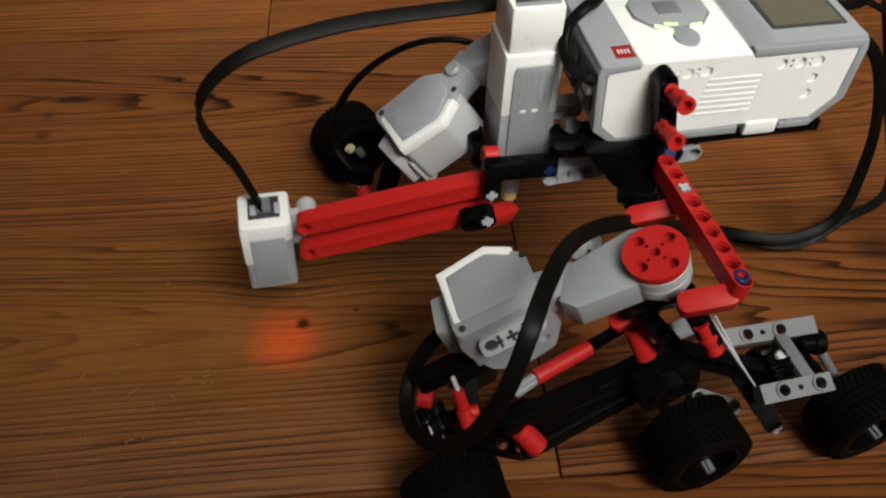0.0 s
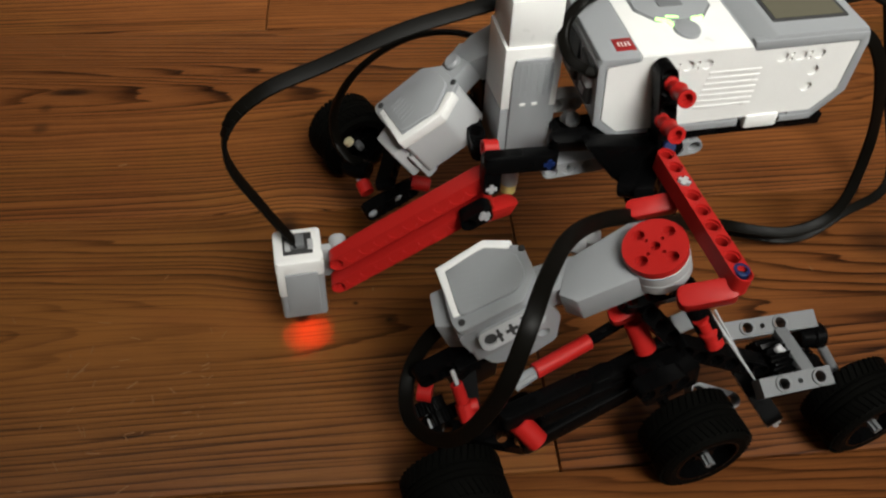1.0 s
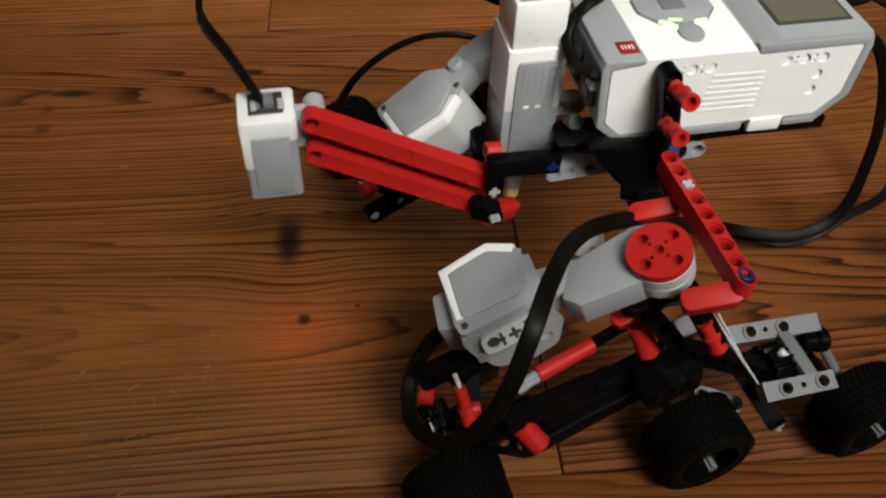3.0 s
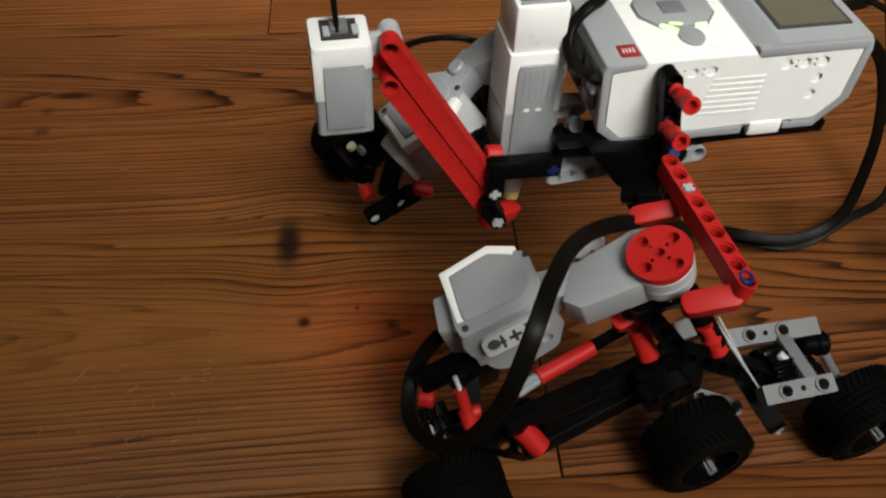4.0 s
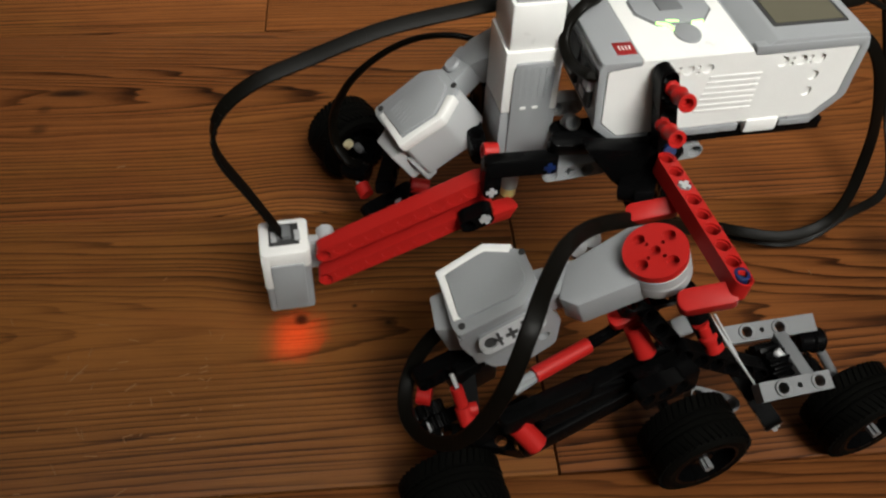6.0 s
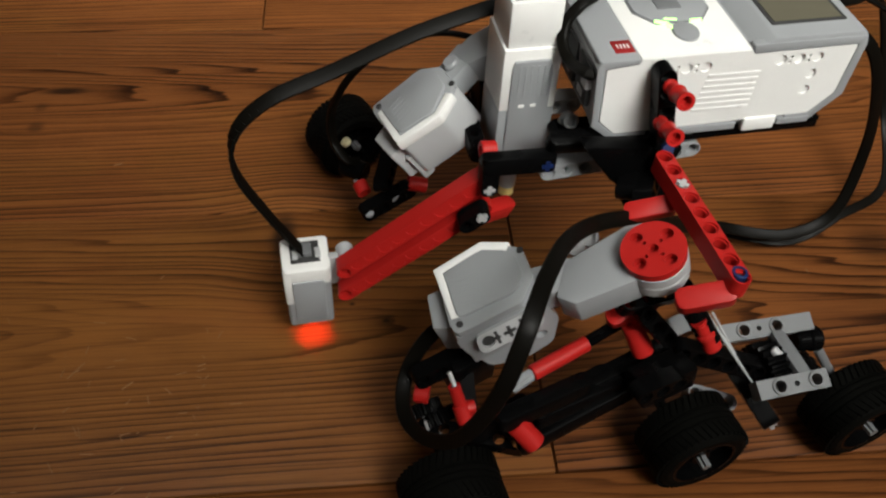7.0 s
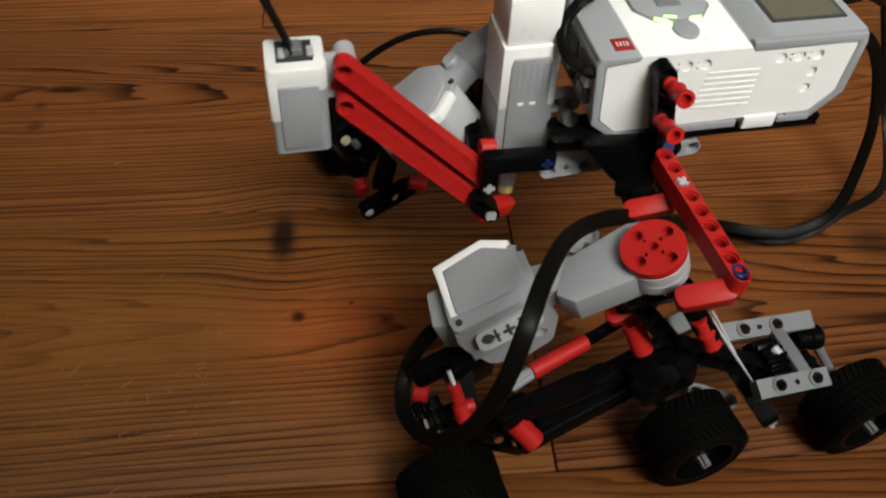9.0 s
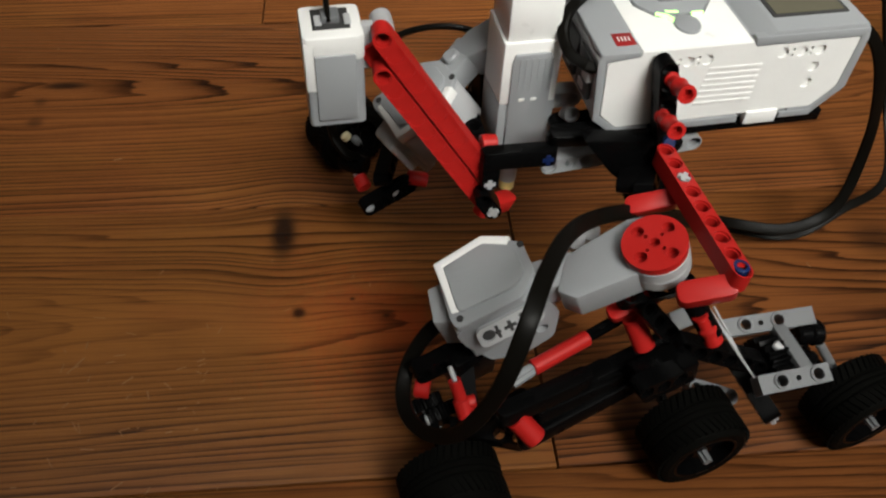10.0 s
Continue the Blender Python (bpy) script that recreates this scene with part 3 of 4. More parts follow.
def build_large_motor(at, s, with_hub):
    """s = 1: flank with holes on the local +y side; -1: mirrored."""
    F = Matrix.Diagonal((1, s, 1, 1))

    def P(pts):
        q = [(x / 1000, y / 1000) for x, y in pts]
        return q if s > 0 else [(x, -y) for x, y in q][::-1]

    body = part("large_motor", prism(P([(83, -2), (47, -6), (45.6, 1.5), (51.5, 11), (76.5, 19), (79, 14)] if with_hub else [(83, -2), (47, -6), (46, 2), (73, 17), (77, 15.5)]), -0.027, -0.0035, 0.001), GREY, robot, "grey large drive motor with white edging", at)
    part("side_shell", prism(rounded(P([(84, -11), (64, -19), (49, -15), (47, -7), (83, -3)]), 0.002), -0.030 if with_hub else -0.026, -0.0035, 0.001), WHITE if with_hub else PALE, body, "pale side shell")
    part("cover_base", prism(rounded(P([(45, 1), (48.8, -13.8), (64.6, -19.5), (84.3, -10), (79.3, 15), (77, 19.3), (51, 11)]), 0.002), -0.0060, -0.0010, 0.0006), GREY, body)
    part("edging", prism(P([(78.4, 12.5), (84.8, -11.2), (64.5, -20), (53, -16.8), (54.5, -13.4), (64.3, -16.4), (81.0, -9.2), (75.2, 12.0)]), -0.0055, -0.0004, 0.0004), WHITE, body, "white edging")
    part("cover", prism(rounded(P([(48.6, 0.5), (51.6, -10.4), (64.5, -15.8), (80.4, -8.4), (75.8, 13.2), (53.0, 6.6)]), 0.003), -0.0020, 0.0004, 0.0006), GREY, body)
    for k in range(6):
        y = -6 + 2.5 * k
        part("groove", prism(P([(67, y), (76.5 - 0.5 * k, y + 0.4), (76.5 - 0.5 * k, y + 0.9), (67, y + 0.5)]), 0.0002, 0.00055, 0), GREY, body)
    # dark discs on the cover paint the shade of screw holes
    for x, y in P([(75.3, 15.3), (49.3, -12.3)]):
        rod("screw_hole", cyl(0.0014, 0.0007, 0.0001, 12), DARK, body, (x, y, -0.0011), (x, y, 0.01))
    # the far tail is paler, its brighter light put into the colour
    part("tail", prism(P([(79, -8), (90, -5), (88, 11), (76, 13)]), -0.026, -0.0075, 0.001), GREY if with_hub else PALE, body)
    part("tail_step", prism(P([(80, -10), (86, -9), (85, 2), (79, 2)]), -0.030, -0.013, 0.001), GREY if with_hub else PALE, body)
    part("gear_arm", prism(P([(0, -15.5), (8, -15.8), (33.0, -5.5), (38.2, 9.5), (31.6, 14.0), (8, 9.0), (-2, 6)] if with_hub else [(2, -31), (30, -13), (37, -7), (36, 5), (26, 4), (14, -3), (0, -14)]), -0.0185, -0.0046, 0.0007), GREY, body)
    if not with_hub:
        # another dark disc for a shaded screw hole
        rod("screw_hole", cyl(0.0014, 0.0008, 0.0001, 12), DARK, body, (0.0150, 0.0075, -0.0034), (0.0150, 0.0075, 0.01))
    part("gear_neck", prism(P([(30, -7.5), (50, -6), (50, 7), (30, 7.5)]), -0.0170, -0.0050, 0.0015), GREY, body)
    part("neck_stub", lathe([(0, -0.006), (0.0038, -0.006), (0.0038, -0.0034), (0.0030, -0.0026), (0, -0.0026)], 20, Matrix.Translation((0.0405, s * 0.0010, 0))), GREY, body)
    if with_hub:
        frame_ = span_pose((0.0765, 0.0192, -0.0062), (0.0515, 0.0110, -0.0062), (-0.315, 0.948, -0.04))
        part("flank", plate(rounded([(-0.002, 0.002), (-0.001, -0.010), (0.005, -0.030), (0.018, -0.038), (0.032, -0.035), (0.038, -0.018), (0.033, 0.002)], 0.003), [(0.0287, -0.0250, 0.0027), (0.0168, -0.0300, 0.0027)], -0.006, 0.0, frame_), GREY, body)
        part("flank_core", prism([(0, 0), (0.006, -0.028), (0.018, -0.035), (0.031, -0.032), (0.034, -0.018), (0.031, 0)], -0.012, -0.005, 0.0005, frame_), DGREY, body)
        strip = frame_ @ pose(0, -0.003, 0.0012, -26, 0, 0) @ Matrix.Translation((-0.0005, 0.0058, 0))
        slots = [(0.0096, -0.0078, 0.0027), (0.0276, -0.0078, 0.0027)]
        part("hole_strip", plate(rounded([(0.0052, -0.0122), (0.0052, -0.0034), (0.0324, -0.0034), (0.0324, -0.0122)], 0.0034, 5), slots, -0.001, 0.0016, strip), PALE, body, "pale strip with pin and axle holes")
        part("strip_core", prism([(0.006, -0.0112), (0.006, -0.0044), (0.031, -0.0044), (0.031, -0.0112)], -0.001, 0.0004, 0, strip), DARK, body)
        # slots are not cut: thin dark boxes paint the shade inside them
        cut = bmesh.new()
        add_box(cut, (0.0160, -0.0085, 0.0010), (0.0212, -0.0071, 0.0019), 0, strip)
        add_box(cut, (0.0179, -0.0104, 0.0010), (0.0193, -0.0052, 0.0019), 0, strip)
        for x in (0.0134, 0.0238):
            add_box(cut, (x - 0.0006, -0.0108, 0.0010), (x + 0.0006, -0.0048, 0.0019), 0, strip)
            add_box(cut, (x - 0.0012, -0.0084, 0.0010), (x + 0.0012, -0.0072, 0.0019), 0, strip)
        part("axle_slot", cut, DARK, body, "dark raised cross standing in for a shaded axle slot")
    if with_hub:
        part("drum", lathe([(0, -0.0150), (0.0118, -0.0150), (0.0122, -0.0146), (0.0122, -0.0098), (0.0119, -0.0095), (0.0119, -0.0092), (0.0122, -0.0089), (0.0122, -0.0042), (0.0118, -0.0038), (0, -0.0038)], 40), PALE, body, "pale grey hub drum")
        ring = [(0.0121 * math.cos(2 * math.pi * k / 40), 0.0121 * math.sin(2 * math.pi * k / 40)) for k in range(40)]
        a0 = radians(41)
        holes = [(0.0079 * math.cos(a0 + k * math.pi / 2), 0.0079 * math.sin(a0 + k * math.pi / 2), 0.0024) for k in range(4)] + [(0, 0, 0.0020)]
        holes += [(0.0042 * math.cos(a0 + k * math.pi / 2), 0.0042 * math.sin(a0 + k * math.pi / 2), 0.0008) for k in range(4)]
        hub = part("hub", plate(ring, holes, -0.0034, 0, None, 16), RED, body, "red motor hub with pin holes")
        part("hub_back", lathe([(0, -0.0042), (0.0118, -0.0042), (0.0118, -0.0034), (0, -0.0034)], 32), RED, hub)
    return body


NEAR = motor_pose((-0.0526, -0.0597, 0.0972), (-0.361, -0.064, 0.931), (-0.1451, -0.0415, 0.0628))
FAR = motor_pose((-0.0765, 0.0757, 0.1249), (-0.551, -0.061, 0.832), (-0.1493, 0.0306, 0.0734))
build_large_motor(NEAR, 1, True)
build_large_motor(FAR, -1, False)


# ---- wheels ----
def build_wheel():
    R, w = 0.0248, 0.0138
    tyre_prof = [(0.0170, -w), (0.0205, -w - 0.0004), (0.0230, -w + 0.0012), (R - 0.0008, -w + 0.0045), (R - 0.0003, -0.0042), (R - 0.0014, -0.0038), (R - 0.0014, -0.0030), (R, -0.0026), (R, -0.0006), (R - 0.0012, -0.0003), (R - 0.0012, 0.0003), (R, 0.0006),
                 (R, 0.0026), (R - 0.0014, 0.0030), (R - 0.0014, 0.0038), (R - 0.0003, 0.0042), (R - 0.0008, w - 0.0045), (0.0230, w - 0.0012), (0.0205, w + 0.0004), (0.0170, w)]
    wheel = part("wheel", lathe([(0.0032, -0.004), (0.0168, -0.004), (0.0170, -w), (0.0156, -w), (0.0152, -0.0055), (0.0075, -0.0050), (0.0050, -0.0105), (0.0026, -0.0105), (0.0026, 0.0105), (0.0050, 0.0105), (0.0075, 0.0050), (0.0152, 0.0055), (0.0156, w), (0.0170, w), (0.0168, 0.004), (0.0032, 0.004)], 32), BLACK, robot, "black rubber-tyred wheel")
    tyre = part("tyre", lathe(tyre_prof, 64), RUBBER, wheel)
    bm = bmesh.new()
    for k in range(46):
        for s in (-1, 1):
            a = 2 * math.pi * (k + (0.25 if s > 0 else 0)) / 46
            m = Matrix.Rotation(a, 4, "Z") @ Matrix.Translation((R - 0.0007, 0, s * 0.0082)) @ Matrix.Rotation(s * radians(20), 4, "X")
            add_box(bm, (-0.0004, -0.0012, -0.0042), (0.0009, 0.0012, 0.0042), 0, m)
    tagged(part("tread", bm, RUBBER, tyre), kind="stuff")
    for k in range(6):
        a = k * math.pi / 3
        part("rim_spoke", box((0.004, -0.0011, 0.0050), (0.0155, 0.0011, 0.0085), 0.0003, Matrix.Rotation(a, 4, "Z")), BLACK, wheel)
    part("axle_end", axle_bm(0.032, Matrix.Translation((0, 0, -0.016))), DIM_GREY, wheel, "grey cross axle")
    for ob in [wheel, *wheel.children_recursive]:
        ob.data.transform(Matrix.Scale(0.887, 4))
    return wheel


def wheel_pose(x, y, z, rz, rx=0):
    """Local +z becomes the wheel's outer face, looking to the front."""
    return pose(x, y, z, 90 + rx, 0, rz)


wheel = build_wheel()
wheel.matrix_basis = wheel_pose(-0.0190, -0.0850, FLOOR + 0.0220, 7)
copy_thing(wheel, wheel_pose(0.0630, -0.0828, FLOOR + 0.0220, 10))
copy_thing(wheel, wheel_pose(-0.1292, -0.0925, FLOOR + 0.0220, 4))
copy_thing(wheel, wheel_pose(-0.1448, 0.1455, FLOOR + 0.0220, 22))

# ---- the parallel arm with the colour sensor ----
PIVOT = Vector((-0.0995, 0.0004, 0.0806))
ARM = 10 * M


upper_arm = part("upper_arm", beam_mesh(11, 0.0078, (), (0, 10)).copy(), RED, robot, "red upper arm beam")
lower_arm = part("lower_arm", beam_mesh(11, 0.0078, (), (0, 10)).copy(), RED, robot, "red lower arm beam")
part("inner_beam", prism(rounded([(0.004, 0.0015), (0.076, 0.0015), (0.076, 0.0125), (0.004, 0.0125)], 0.002), -0.0110, -0.0042, 0.0005), RED, upper_arm, "red inner beam")
part("link", beam_mesh(2, 0.0078, (0,)), BLACK, lower_arm, "short black link at the elbow", pose(0, -0.0030, 0.0072))
part("axle_end", axle_bm(0.0045), PALE, lower_arm, "pale grey axle end", pose(0, -0.0030, 0.0072))


def build_sensor():
    """Origin at the upper arm hole's front face; the body hangs to the left of it."""
    x0, x1, y0, y1, zt, zb = -0.0287, -0.0072, 0.0040, 0.0250, 0.0022, -0.0368
    RY = Matrix(((0, 0, 1, 0), (1, 0, 0, 0), (0, 1, 0, 0), (0, 0, 0, 1)))
    cx, cy = -0.0180, 0.0145
    ring = rounded([(x0, y0), (x1, y0), (x1, y1), (x0, y1)], 0.0024, 5)
    s = part("colour_sensor", plate(ring, [(cx, cy, 0.0033)], zb, -0.0020), GREY, robot, "white and grey colour sensor")
    big = rounded([(x0 - 0.0003, y0 - 0.0003), (x1 + 0.0003, y0 - 0.0003), (x1 + 0.0003, y1 + 0.0003), (x0 - 0.0003, y1 + 0.0003)], 0.0025, 5)
    part("cap", prism(big, -0.0080, zt, 0.0010), WHITE, s, "white cap")
    part("side_wedge", prism([(y0 - 0.0003, -0.0210), (y1, -0.0130), (y1, zt - 0.002), (y0 - 0.0003, zt - 0.002)], x0 - 0.0003, x0 + 0.0042, 0.0009, RY), WHITE, s, "white wedge of the shell")
    part("face_plate", prism(rounded([(x0 + 0.0035, zb + 0.003), (x1 - 0.0030, zb + 0.003), (x1 - 0.0030, -0.0050), (x0 + 0.0035, -0.0050)], 0.001), -y0 - 0.001, -y0 + 0.0012, 0.0003, RX), GREY, s)
    part("socket", box((x0 + 0.004, y0 + 0.005, zt - 0.001), (x1 - 0.004, y1 - 0.003, zt + 0.0004), 0.0002), DARK, s, "dark cable socket")
    part("plug", box((x0 + 0.0075, y0 + 0.0080, zt), (x1 - 0.0075, y1 - 0.0060, zt + 0.0030), 0.0006), DGREY, s, "dark cable plug")
    for k in (0, 1):
        part("clip", box((x0 + 0.0050 + 0.0105 * k, y0 + 0.0070, zt), (x0 + 0.0075 + 0.0105 * k, y1 - 0.0080, zt + 0.0012), 0.0003), PALE, s)
    rod("lens_tube", lathe([(0.0030, 0), (0.0070, 0), (0.0070, 0.0010), (0.00325, 0.0012), (0.00325, 0.0150), (0.0030, 0.0150)], 24), DARK, s, (cx, cy, zb - 0.0010), (cx, cy, 0.0))
    rod("light", cyl(0.0026, 0.0010, 0.0001), LAMPRED, s, (cx, cy, zb + 0.0108), (cx, cy, 0.0), "glowing red lamp window")
    rod("bush", tube(0.0041, 0.0024, 0.0095), PALE, s, (0.0006, 0.0082, 0.0), (0.0006, 0.0200, 0.0), "light grey bush")
    part("tab", box((-0.0084, 0.0100, -0.0165), (0.0006, 0.0140, 0.0020), 0.0006), PALE, s, "light grey mounting tab")
    rod("bush", tube(0.0041, 0.0024, 0.0095), PALE, s, (0.0006, 0.0082, -0.016), (0.0006, 0.0200, -0.016), "light grey bush")
    return s


sensor = build_sensor()

ANGLES = [(0.0, -12.6), (0.2, -23.0), (0.4, -33.0), (0.55, -35.0), (1.0, -34.7), (1.4, -34.4), (1.6, -31.5), (2.0, -16.2), (2.5, 4.6), (2.7, 13.0), (3.4, 45.0), (3.7, 56.5), (3.85, 58.8), (4.0, 58.5), (4.15, 57.6), (4.5, 48.4), (5.0, 23.6), (5.5, -2.2), (5.7, -13.4), (6.1, -32.0), (6.35, -40.0), (6.6, -42.2), (6.8, -42.0), (7.0, -39.7), (7.5, -22.0), (8.0, -1.0), (8.5, 22.9), (9.0, 45.3), (9.3, 55.0), (9.5, 57.8), (10.0, 58.0)]
OUT, RISE, AXIS = Vector((-0.9971, 0.0758, 0.0)), Vector((0.0011, 0.0144, 0.9999)), Vector((0.0758, 0.9970, -0.0144))


def tip(a):
    return PIVOT + ARM * (math.cos(radians(a)) * OUT + math.sin(radians(a)) * RISE)


def arm_pose(a, dz, dy):
    p = PIVOT + Vector((0, dy, dz))
    return span_pose(p, p + (tip(a) - PIVOT), -AXIS)


# ---- carrier of the arm, under and beside the medium motor ----
def pin_mesh(length=0.0125):
    """A flanged connector pin with a hollow, waisted end, along z."""
    return lathe([(0, 0.0), (0.0030, 0.0), (0.0030, 0.0012), (0.0024, 0.0018), (0.0026, 0.006), (0.0034, 0.0066), (0.0036, 0.0075), (0.0030, 0.0090), (0.0030, length - 0.0028), (0.0036, length - 0.0012), (0.0036, length), (0.0022, length), (0.0020, length - 0.003), (0, length - 0.003)], 20)


def cross_end(parent, p, way, mat=PALE):
    a = Vector(p)
    rod("axle_end", axle_bm(0.0045), mat, parent, a, a + Vector(way), "pale grey axle end")


FRONT = Vector((0, -1, 0))


def bar(a, b, face, mat, label, w=0.0076, h=0.0076, over=0.0038):
    """A plain beam from a to b seen from its closed sides."""
    n = (Vector(b) - Vector(a)).length
    return part("beam", prism(rounded([(-over, -w / 2), (n + over, -w / 2), (n + over, w / 2), (-over, w / 2)], 0.0036, 5), -h / 2, h / 2, 0.0006), mat, robot, label, span_pose(a, b, face))


def build_carrier():
    bar((-0.0995, -0.0010, 0.0925), (-0.0755, -0.0010, 0.0915), (0, 0.1, 1), BLACK, "black beam bracket below the medium motor")
    bar((-0.0995, -0.0004, 0.0920), (-0.0995, -0.0004, 0.0806), (0, -1, 0), BLACK, "black pivot beam")
    rod("pin", axle_bm(0.0033), BLUE, robot, (-0.0762, -0.0020, 0.0915), (-0.0762, -0.01, 0.0915), "blue friction pin")
    rod("pin", tube(0.0037, 0.0022, 0.0065), RED, robot, (-0.0950, 0.0085, 0.0918), (-0.1030, 0.0085, 0.0925), "red connector pin")
    cross_end(robot, (-0.0997, -0.0002, 0.0806), (0, -1, 0))
    beam(9, GREY, robot, (-0.0725, 0.0050, 0.0812), (-0.0085, 0.0050, 0.0862), (0, -1, 0.02), label="light grey beam with pin holes", cross=(1,))
    bar((-0.0960, 0.0120, 0.0507), (-0.0836, 0.0200, 0.0449), (0, -0.2, 1), RED, "short red crank beam")
    beam(2, PALE, robot, (-0.0571, 0.0290, 0.0970), (-0.0651, 0.0290, 0.0970), FRONT, label="light grey beam beside the medium motor")
    rod("connector", tube(0.0037, 0.0025, 0.014), PALE, robot, (-0.0550, 0.0240, 0.0806), (-0.0624, 0.0200, 0.0967), "light grey tube connector")
    rod("pin", tube(0.0034, 0.0022, 0.006), DIM_GREY, robot, (-0.0608, 0.0200, 0.0947), (-0.0609, 0.0140, 0.0977), "grey pin")
    beam(3, BLACK, robot, (-0.0640, 0.0200, 0.0880), (-0.0480, 0.0200, 0.0880), FRONT, label="black beam")
    beam(5, BLACK, robot, (-0.0980, 0.0560, 0.0780), (-0.0980, 0.0240, 0.0780), (0, 0, 1), label="black beam")


build_carrier()


# ---- the mast in front of the brick, and the red linkage ----
def build_linkage():
    top, low = (-0.0364, -0.0060, 0.1342), (-0.0302, -0.0090, 0.0981)
    beam(6, BLACK, robot, top, low, FRONT, label="upright black beam against the brick")
    for p, q in (((-0.0350, -0.0100, 0.1312), (-0.0355, -0.0235, 0.1347)), ((-0.0354, -0.0110, 0.1146), (-0.0357, -0.0245, 0.1184))):
        rod("pin", pin_mesh(0.0150), RED, robot, p, q, "red connector pin")
    rod("pin", cyl(0.0026, 0.009), BLUE, robot, (-0.0281, -0.0060, 0.0974), (-0.0297, -0.0140, 0.1021), "blue friction pin")
    rod("hub_cap", cyl(0.0058, 0.008), BLACK, robot, (-0.0279, -0.0040, 0.0966), (-0.0287, -0.0125, 0.1007))
    plate_ = [(-0.0653, 0.1058), (-0.0509, 0.0865), (-0.0423, 0.0785), (-0.0422, 0.0718), (-0.0387, 0.0651), (-0.0178, 0.0656), (-0.0281, 0.0848), (-0.0220, 0.1002)]
    part("black_bracket", prism(plate_, 0.004, 0.012, 0.0008, RX), BLACK, robot, "angular black bracket under the brick")
    beam(4, BLACK, robot, (-0.0457, -0.0184, 0.0860), (-0.0255, 0.0103, 0.0880), (1, 0, 0.3), label="black beam")
    beam(4, BLACK, robot, (-0.0410, -0.0246, 0.0880), (-0.0245, 0.0026, 0.0880), (1, 0, 0.3), label="black beam")
    bar((-0.0716, 0.0020, 0.0982), (-0.0243, 0.0020, 0.0957), (0, -0.3, 1), BLACK, "black beam under the brick")
    # red beam that runs forward, with its two cross arms
    red = beam(9, RED, robot, (-0.0326, -0.0172, 0.0980), (-0.0294, -0.0794, 0.0980), (0.06, -0.05, 1), label="red linkage beam with open holes", cross=(2,))
    bar((-0.0339, -0.0313, 0.0880), (-0.0461, -0.0289, 0.0840), (0, -0.5, 1), RED, "red cross beam")
    bar((-0.0318, -0.0804, 0.0918), (-0.0448, -0.0780, 0.0876), (0, -0.4, 1), RED, "red cross beam", 0.0084, 0.0090)
    end = Vector((-0.0291, -0.0791, 0.0972))
    rod("pin", tube(0.0030, 0.0018, 0.0050), BLUE, robot, end, end + Vector((0.06, -0.05, 1)), "blue friction pin")
    rod("pin_core", cyl(0.0016, 0.0032), DARK, robot, end, end + Vector((0.06, -0.05, 1)))
    way = (Vector((-0.0294, -0.0794, 0.0980)) - Vector((-0.0326, -0.0172, 0.0980))).normalized()
    cross_end(robot, Vector((-0.0326, -0.0172, 0.0980)) + way * 0.016, Vector((0.06, -0.05, 1)))
    rod("post", cyl(0.0042, 0.016), BLACK, robot, (-0.0394, -0.0763, 0.0800), (-0.0345, -0.0817, 0.0721))
    rod("pin", pin_mesh(0.0140), RED, robot, (-0.0386, -0.0810, 0.0780), (-0.0323, -0.0859, 0.0679), "red connector pin")


build_linkage()


